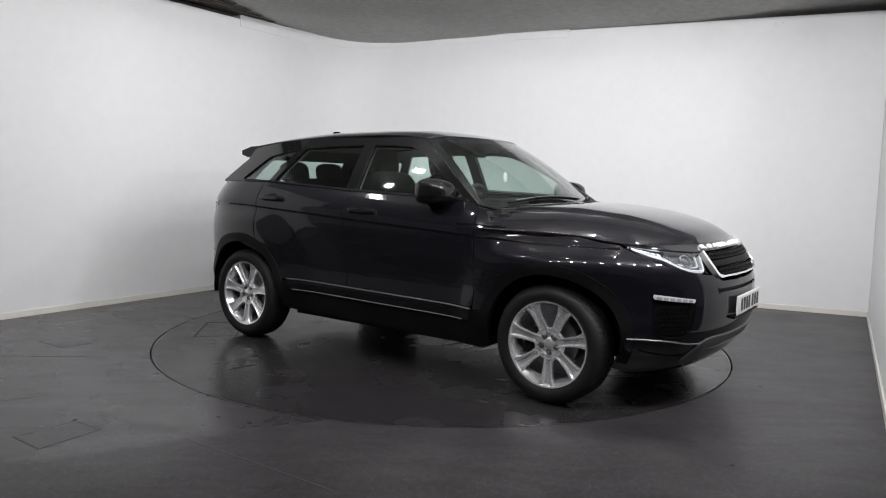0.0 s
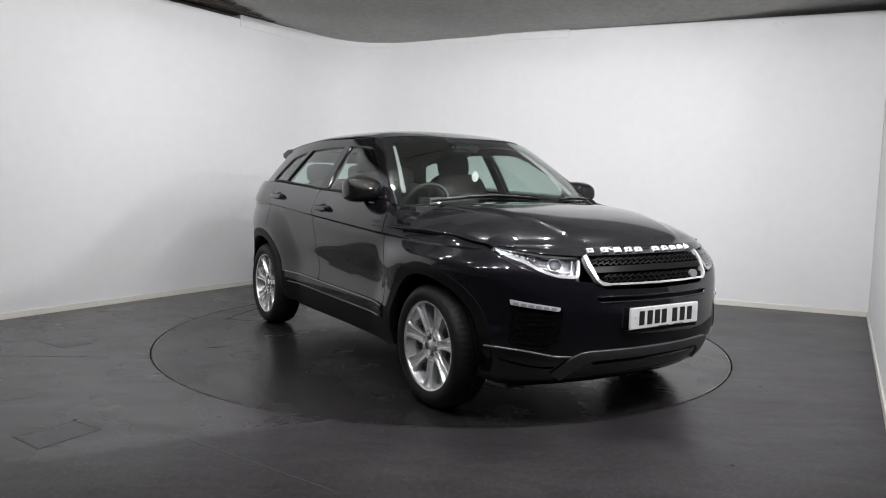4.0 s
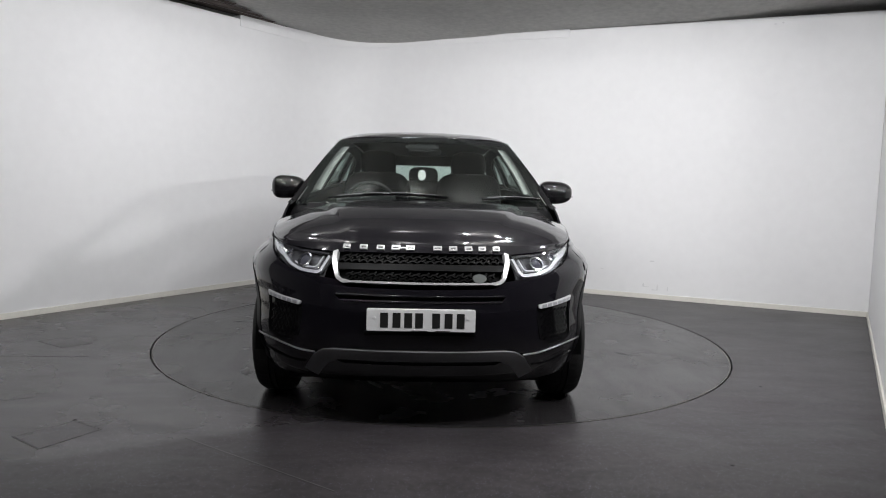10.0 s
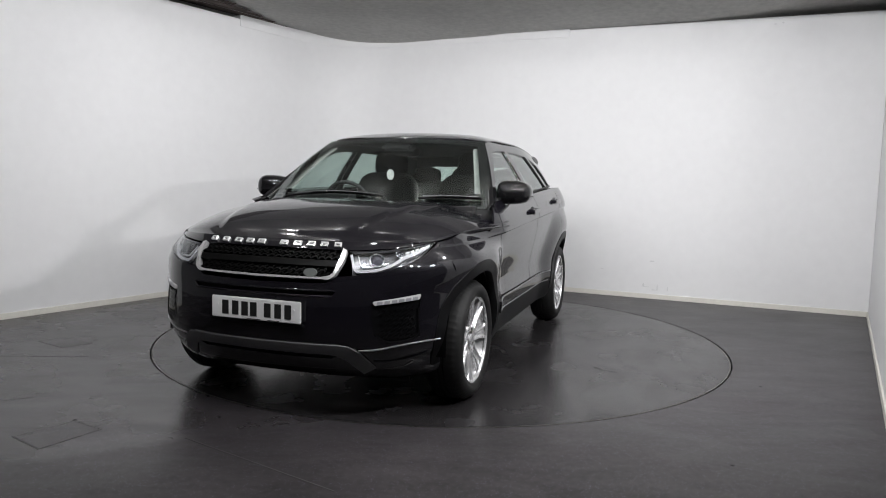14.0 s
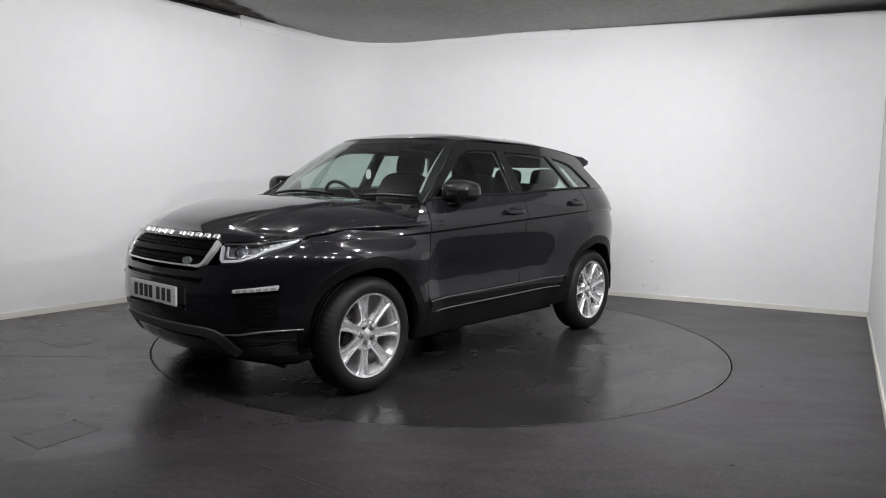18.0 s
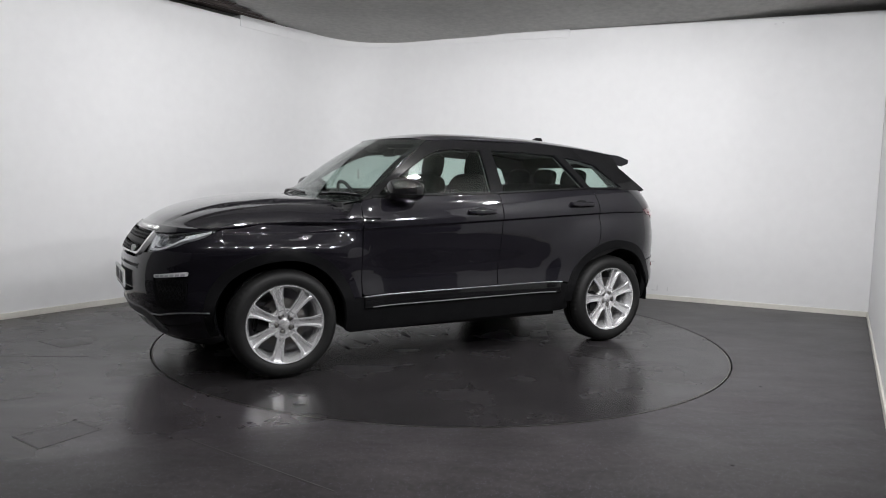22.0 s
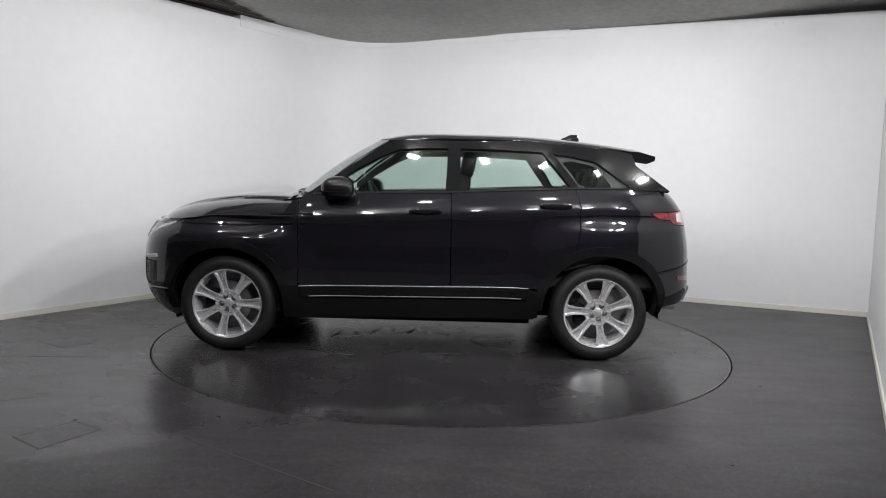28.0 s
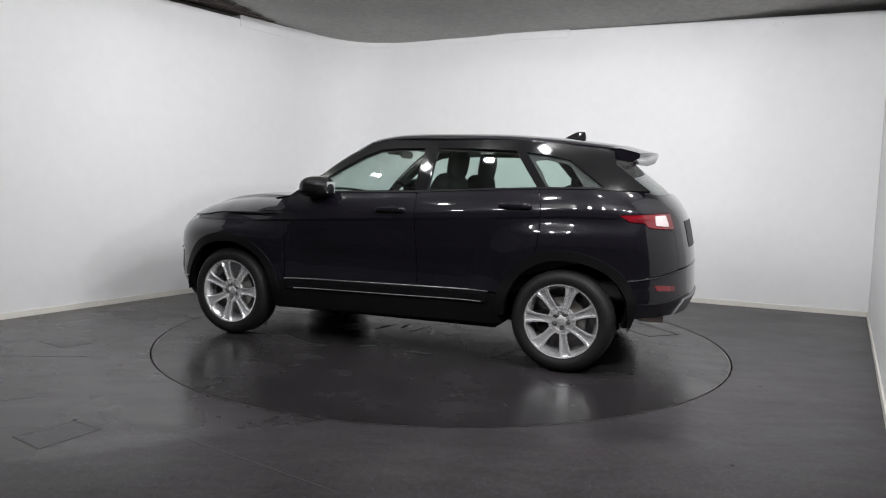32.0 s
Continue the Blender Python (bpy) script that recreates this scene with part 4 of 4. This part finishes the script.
# spoiler
bm = bmesh.new()
NS = 12
rows = []
for i in range(NS + 1):
    y = -.60 + 1.2 * i / NS
    k = 1 - .35 * (abs(y) / .6) ** 4
    xt = -1.825 + .06 * (abs(y) / .6) ** 2
    zt = roof(-1.62, min(abs(y), .57)) - .003
    rows.append([(-1.55, y * .975, zt + .008), (-1.64, y, zt + .004), (xt, y, zt - .045 * k), (xt + .006, y, zt - .062), (-1.70, y * .98, zt - .085), (-1.60, y * .96, zt - .07)])
vs = [[bm.verts.new(p) for p in r] for r in rows]
for a, b in zip(vs, vs[1:]):
    for i in range(6):
        bm.faces.new((a[i], a[(i + 1) % 6], b[(i + 1) % 6], b[i]))
bm.faces.new(vs[0])
bm.faces.new(vs[-1][::-1])
part("spoiler", bm, PAINT, car, "", 24)
# roof fin
bm = bmesh.new()
rows = []
for z, x0, x1, w in ((0, -1.10, -1.29, .032), (.03, -1.15, -1.29, .022), (.055, -1.20, -1.285, .012), (.065, -1.225, -1.28, .006)):
    rows.append([(x0, 0, z), ((x0 + x1) / 2, w, z), (x1, w * .6, z), (x1, -w * .6, z), ((x0 + x1) / 2, -w, z)])
vs = [[bm.verts.new((x, y, z + roof(-1.2, 0) - .004)) for x, y, z in r] for r in rows]
for a, b in zip(vs, vs[1:]):
    for i in range(5):
        bm.faces.new((a[i], a[(i + 1) % 5], b[(i + 1) % 5], b[i]))
bm.faces.new(vs[-1])
part("roof_fin", bm, GLOSSBLACK, car)

# -- mirrors --
for f in (1, -1):
    bm = bmesh.new()
    bmesh.ops.create_uvsphere(bm, u_segments=32, v_segments=20, radius=1)
    for v in bm.verts:
        x, y, z = v.co
        e = lambda a, p: math.copysign(abs(a) ** p, a)
        v.co = (.525 + e(x, .75) * .112 * (1.08 - .14 * z), f * (.932 + e(y, .68) * .116), 1.194 + e(z, .72) * .080 * (1 - .16 * y * f))
    shell = part("door_mirror", bm, GLOSSBLACK, car)
    bm = bmesh.new()
    box(bm, (.53, f * .80, 1.108), (.62, f * .90, 1.142), .012)
    part("mirror_arm", bm, GLOSSBLACK, shell)
    bm = bmesh.new()
    box(bm, (.4085, f * .872, 1.152), (.4125, f * .985, 1.232), .001)
    part("mirror_glass", bm, CHROME, shell)
    bm = bmesh.new()
    box(bm, (.45, f * .84, 1.166), (.60, f * 1.0455, 1.170), .001)
    part("mirror_seam", bm, TRIM, shell)
# -- handles --
for f in (1, -1):
    for own, xc, zc in ((doors, -.085, 1.048), (rdoors, -1.0, 1.105)):
        yb = half(xc, zc)
        bm = cushion(bmesh.new(), (xc, f * (yb + .026), zc), (.112, .010, .015), .5, 14)
        for dx in (-.088, .088):
            cushion(bm, (xc + dx, f * (yb + .006), zc), (.026, .022, .019), .6, 12)
        handle = part("door_handle", bm, PAINT, own[0 if f > 0 else 1])
        cup = [(xc + .058 * math.cos(2 * math.pi * k / 20), zc + .002 + .030 * math.sin(2 * math.pi * k / 20)) for k in range(20)]
        skin("handle_cup", cup, wrap, TRIM, handle, step=.05, off=.0025, thick=.006, flip=f < 0)
    # side vent behind the front wheel
    bm = bmesh.new()
    for k in range(2):
        p0, p1 = Vector(wrap(1.02, .985 - .028 * k)), Vector(wrap(.70, 1.001 - .029 * k))
        for p in (p0, p1):
            p.y *= f
        d = Vector((0, f * .006, 0))
        vs = [p0 - d, p1 - d, p1 + Vector((0, 0, .010)) - d, p0 + Vector((0, 0, .014)) - d]
        a = [bm.verts.new(v) for v in vs]
        b = [bm.verts.new(v + d * 2.2) for v in vs]
        bm.faces.new(a)
        bm.faces.new(b)
        for i in range(4):
            bm.faces.new((a[i], a[(i + 1) % 4], b[(i + 1) % 4], b[i]))
    part("side_vent", bm, GLOSSBLACK, car, "gloss black side vent")

# -- wheels --
def alloy_wheel():
    """Meshes of one wheel about the origin, its outer face towards +y."""
    R = .346
    out = {}
    bm = bmesh.new()
    n = 180
    prof = [(.246, .085), (.256, .104), (.276, .114), (.300, .113), (.318, .106), (.329, .094), (.338, .080), (R, .066), (R, .022), (R - .008, .020), (R - .008, .012), (R, .010), (R, -.010), (R - .008, -.012), (R - .008, -.020), (R, -.022), (R, -.066), (.338, -.080), (.325, -.098), (.28, -.112), (.246, -.100)]
    rings = []
    for k, (r, y) in enumerate(prof):
        ring = []
        for i in range(n):
            a = 2 * math.pi * i / n
            rr = r - (.004 if k in (6, 7, 16, 17) and i % 3 == 0 else 0)
            ring.append(bm.verts.new((rr * math.cos(a), y, rr * math.sin(a))))
        rings.append(ring)
    for a, b in zip(rings, rings[1:]):
        for i in range(n):
            bm.faces.new((a[i], a[(i + 1) % n], b[(i + 1) % n], b[i]))
    out["tyre"] = [(finish("tyre", bm, RUBBER, 30), Matrix())]
    bm = bmesh.new()
    lathe(bm, [(.236, .088), (.240, .098), (.249, .101), (.252, .096), (.249, .088), (.235, .070), (.215, .03), (.205, -.09), (.21, -.095), (.222, .02)], 96)
    out["rim"] = [(finish("rim", bm, ALLOY, 30), Matrix())]
    bm = bmesh.new()
    lathe(bm, [(.217, .028), (.208, -.088), (.08, -.088)], 72)
    out["barrel"] = [(finish("barrel", bm, ALLOYIN, 30), Matrix())]
    # one spoke with a raised spine down each edge
    bm = bmesh.new()
    stations = ((.060, .030, .071, .0), (.085, .029, .073, .004), (.105, .0275, .076, .010), (.135, .0285, .080, .013), (.165, .031, .084, .014), (.195, .036, .088, .014), (.218, .044, .091, .013), (.234, .053, .093, .010), (.243, .062, .094, .006))
    rows = []
    for r, w, y, dip in stations:
        rows.append([(r, y - .040, -w * .82), (r, y - .008, -w), (r, y, -w * .88), (r, y - .001, -w * .58), (r, y - dip, -w * .40), (r, y - dip, w * .40), (r, y - .001, w * .58), (r, y, w * .88), (r, y - .008, w), (r, y - .040, w * .82)])
    vs = [[bm.verts.new(p) for p in row] for row in rows]
    for a, b in zip(vs, vs[1:]):
        for i in range(10):
            bm.faces.new((a[i], a[(i + 1) % 10], b[(i + 1) % 10], b[i]))
    bm.faces.new(vs[0])
    bm.faces.new(vs[-1][::-1])
    me = finish("spoke", bm, ALLOY, 25)
    out["spoke"] = [(me, pose(0, 0, 0, 0, 360 / 7 * k + 90, 0)) for k in range(7)]
    bm = bmesh.new()
    lathe(bm, [(.001, .066), (.034, .066), (.038, .063), (.070, .064), (.082, .070), (.092, .070), (.098, .060), (.094, .03), (.05, .0)], 56)
    out["hub"] = [(finish("hub", bm, ALLOY, 30), Matrix())]
    bm = bmesh.new()
    lathe(bm, [(.001, .074), (.026, .0735), (.031, .071), (.032, .064)], 32)
    out["centre_cap"] = [(finish("centre_cap", bm, ALLOY, 30), Matrix())]
    bm = bmesh.new()
    lathe(bm, [(.0175, .060), (.0172, .0665), (.0135, .0665), (.0125, .060)], 18)
    me = finish("bolt_recess", bm, BARBLACK, 30)
    out["bolt_recess"] = [(me, pose(.052 * math.cos(radians(72 * k - 90)), 0, .052 * math.sin(radians(72 * k - 90)))) for k in range(5)]
    bm = bmesh.new()
    lathe(bm, [(.0125, .060), (.0118, .070), (.008, .0735), (.001, .0745)], 12)
    me = finish("wheel_bolt", bm, STEEL, 30)
    out["wheel_bolt"] = [(me, pose(.052 * math.cos(radians(72 * k - 90)), 0, .052 * math.sin(radians(72 * k - 90)))) for k in range(5)]
    bm = bmesh.new()
    lathe(bm, [(.07, .012), (.155, .012), (.155, -.012), (.07, -.012)], 64)
    out["brake_disc"] = [(finish("brake_disc", bm, STEEL, 30), Matrix())]
    bm = bmesh.new()
    bm2 = box(bm, (.085, -.03, -.08), (.175, .045, .08), .015)
    out["brake_caliper"] = [(finish("brake_caliper", bm2, TRIM, 30), Matrix())]
    return out


WHEEL = alloy_wheel()
for x in (1.327, -1.333):
    for f in (1, -1):
        wheel = new("wheel")
        wheel.parent = car
        for n, rows in WHEEL.items():
            for me, m in rows:
                o = new(n, me)
                o.parent = wheel
                o.matrix_basis = m
        wheel.matrix_basis = pose(x, f * .820, .346, 0, 0 if f < 0 else (9 if x < 0 else -12), 0 if f > 0 else 180)
        bm = bmesh.new()
        rr = .432
        a, b = [], []
        for i in range(25):
            t = radians(-3 + 189 * i / 24)
            a.append(bm.verts.new((x + rr * math.cos(t), f * .60, .355 + rr * math.sin(t))))
            b.append(bm.verts.new((x + rr * math.cos(t), f * .885, .355 + rr * math.sin(t))))
        for i in range(24):
            bm.faces.new((a[i], a[i + 1], b[i + 1], b[i]))
        bm.faces.new(a)
        bmesh.ops.solidify(bm, geom=bm.faces[:], thickness=.008)
        part("arch_liner", bm, TRIM, car)

# -- underbody and cabin --
bm = bmesh.new()
box(bm, (-1.72, -.585, .25), (1.90, .585, .60), .05)
for x0, x1 in ((-.88, .88),):
    box(bm, (x0, -.84, .24), (x1, .84, .50), .03)
part("underbody", bm, TRIM, car)
bm = bmesh.new()
box(bm, (.80, -.80, .62), (1.0, .80, 1.07), .04)
box(bm, (.62, -.80, .86), (.95, .80, 1.10), .05)
dash = part("dashboard", bm, CABIN, car)
bm = bmesh.new()
box(bm, (.60, -.62, 1.05), (.82, -.15, 1.15), .045)
part("instrument_hood", bm, CABIN, dash)
bm = bmesh.new()
torus = []
for i in range(40):
    a = 2 * math.pi * i / 40
    torus.append([bm.verts.new(((.178 + .014 * math.cos(b)) * math.cos(a), (.178 + .014 * math.cos(b)) * math.sin(a), .014 * math.sin(b))) for b in [2 * math.pi * j / 10 for j in range(10)]])
for i in range(40):
    a, b = torus[i], torus[(i + 1) % 40]
    for j in range(10):
        bm.faces.new((a[j], a[(j + 1) % 10], b[(j + 1) % 10], b[j]))
box(bm, (-.06, -.06, -.03), (.06, .06, .012), .02)
box(bm, (-.018, -.17, -.012), (.018, .17, .006), .004)
box(bm, (-.17, -.015, -.012), (-.03, .015, .006), .004)
o = part("steering_wheel", bm, CABIN, car)
o.matrix_basis = pose(.39, -.375, 1.075, 0, -64, 0)


def car_seat(w, back_h, lean, name):
    seat = part(name, cushion(bmesh.new(), (0, 0, .08), (.27, w / 2, .09)), LEATHER, car)
    part("backrest", cushion(bmesh.new(), (0, 0, back_h / 2), (.085, w / 2, back_h / 2)), LEATHER, seat).matrix_basis = pose(-.25, 0, .08, 0, -lean, 0)
    return seat


for y in (.37, -.37):
    s = car_seat(.54, .66, 17, "front_seat")
    s.matrix_basis = pose(.09, y, .60)
    part("headrest", cushion(bmesh.new(), (0, 0, .10), (.055, .145, .11), .6), LEATHER, s).matrix_basis = pose(-.46, 0, .69, 0, -10, 0)
    for k in (-.06, .06):
        bm = bmesh.new()
        lathe(bm, [(.007, 0), (.007, .12)], 10, pose(-.45, k, .64, 80, 0, 0))
        part("headrest_post", bm, CHROME, s)
rear = car_seat(1.34, .60, 20, "rear_bench")
rear.matrix_basis = pose(-.84, 0, .60)
for y in (.40, 0, -.40):
    part("headrest", cushion(bmesh.new(), (0, 0, .07), (.05, .14, .085), .6), LEATHER, rear).matrix_basis = pose(-.48, y, .63, 0, -12, 0)
bm = bmesh.new()
box(bm, (-1.85, -.70, .95), (-1.25, .70, .99), .01)
part("parcel_shelf", bm, CABIN, car)
bm = bmesh.new()
box(bm, (-1.9, -.80, .50), (.9, .80, .62), .02)
part("cabin_floor", bm, CABIN, car)
pair("door_lining", [(.80, .56), (.80, 1.10), (-.26, 1.15), (-1.12, 1.19), (-1.80, 1.19), (-1.80, .85), (-.8, .56)], lambda x, z: (x, wrap(x, z)[1] - .06, z), CABIN, car, step=.2, thick=.02)
bm = bmesh.new()
box(bm, (.20, -.11, 1.44), (.225, .13, 1.50), .015)
part("interior_mirror", bm, CABIN, car)
bm = bmesh.new()
box(bm, (.26, -.13, 1.47), (.37, .11, 1.53), .02)
part("sensor_pod", bm, CABIN, car)
skin("headliner", [(p[0], p[1] * .94) for p in rp], lambda x, y: (x, y, roof(x, y) - .035), LIGHTTRIM, car, step=.3, thick=.01)
bm = bmesh.new()
bmesh.ops.create_cone(bm, cap_ends=True, segments=24, radius1=.028, radius2=.028, depth=.003, matrix=pose(0, 0, 0, 0, 90, 0) @ Matrix.Diagonal((1.35, 1, 1, 1)))
o = part("paper_tag", bm, TAGWHITE, car, "oval white paper tag")
o.matrix_basis = pose(.468, -.009, 1.296)
for u0, u1, up0, up1, reach in ((-.73, .19, .048, .062, .034), (.46, .93, .062, .085, .012)):
    line = [(u0 + (u1 - u0) * k / 24, up0 + (up1 - up0) * k / 24 + reach * math.sin(math.pi * k / 24)) for k in range(25)]
    blade = bead("wiper_blade", line, .008, screen, TRIM, car, .014)
    bead("wiper_arm", [(u, v - .012) for u, v in line[7:]], .006, screen, GLOSSBLACK, blade, .030)
    bead("wiper_spine", [(u, v + .004) for u, v in line[2:-2]], .004, screen, SKIDGREY, blade, .024)

# -- turntable --
turntable = tagged(new("turntable"), "round dark grey vinyl-topped car turntable flush with the floor", "turntable")
bm = bmesh.new()
lathe(bm, [(.001, 0), (1.0, 0), (RT - .022, 0), (RT - .022, -.05), (.001, -.05)], 160, Matrix.Rotation(radians(90), 4, "X"))
part("deck", bm, DISC, turntable)
bm = bmesh.new()
lathe(bm, [(RT - .021, -.0005), (RT - .012, -.0005), (RT - .012, -.05), (RT - .021, -.05)], 160, Matrix.Rotation(radians(90), 4, "X"), closed=True)
part("rim_band", bm, STEEL, turntable)
hatch = [(-1.41, -1.36), (-1.19, -1.13), (-1.58, -.75), (-1.80, -.95)]
for i in range(4):
    p, q = Vector(hatch[i]), Vector(hatch[(i + 1) % 4])
    e = (q - p).normalized() * .005
    n = Vector((-e.y, e.x))
    bm = bmesh.new()
    prism(bm, [tuple(p - n), tuple(q - n), tuple(q + n), tuple(p + n)], 0, .0012 + .0002 * i)
    part("hatch_gap", bm, GROOVE, turntable, "dark gap round the access hatch")
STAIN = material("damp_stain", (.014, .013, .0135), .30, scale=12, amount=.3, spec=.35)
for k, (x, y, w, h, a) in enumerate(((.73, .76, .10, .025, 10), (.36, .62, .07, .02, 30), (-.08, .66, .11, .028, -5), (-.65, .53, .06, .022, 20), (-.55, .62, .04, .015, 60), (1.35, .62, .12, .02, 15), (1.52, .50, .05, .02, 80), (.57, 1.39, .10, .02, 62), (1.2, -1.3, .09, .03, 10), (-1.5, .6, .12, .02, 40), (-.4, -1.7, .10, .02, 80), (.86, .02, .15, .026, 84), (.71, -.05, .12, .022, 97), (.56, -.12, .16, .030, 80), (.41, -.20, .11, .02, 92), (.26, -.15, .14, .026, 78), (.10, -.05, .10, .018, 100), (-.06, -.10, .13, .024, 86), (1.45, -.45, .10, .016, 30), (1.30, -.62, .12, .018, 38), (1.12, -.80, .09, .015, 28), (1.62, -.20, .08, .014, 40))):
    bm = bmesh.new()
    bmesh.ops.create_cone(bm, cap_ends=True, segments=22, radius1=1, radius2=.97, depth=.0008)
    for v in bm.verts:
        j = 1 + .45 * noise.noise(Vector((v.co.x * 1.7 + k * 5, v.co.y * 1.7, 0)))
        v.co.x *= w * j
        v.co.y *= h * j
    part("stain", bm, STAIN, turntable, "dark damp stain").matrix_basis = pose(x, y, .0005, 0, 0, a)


def motions():
    off = Vector((.207, -.1779, 0))
    walk(car, [(t, Matrix.Translation(Matrix.Rotation(radians(a), 3, "Z") @ off) @ pose(0, 0, 0, 0, 0, a)) for t, a in TURN])
    walk(turntable, [(t, pose(0, 0, -.001, 0, 0, a)) for t, a in TURN])


motions()
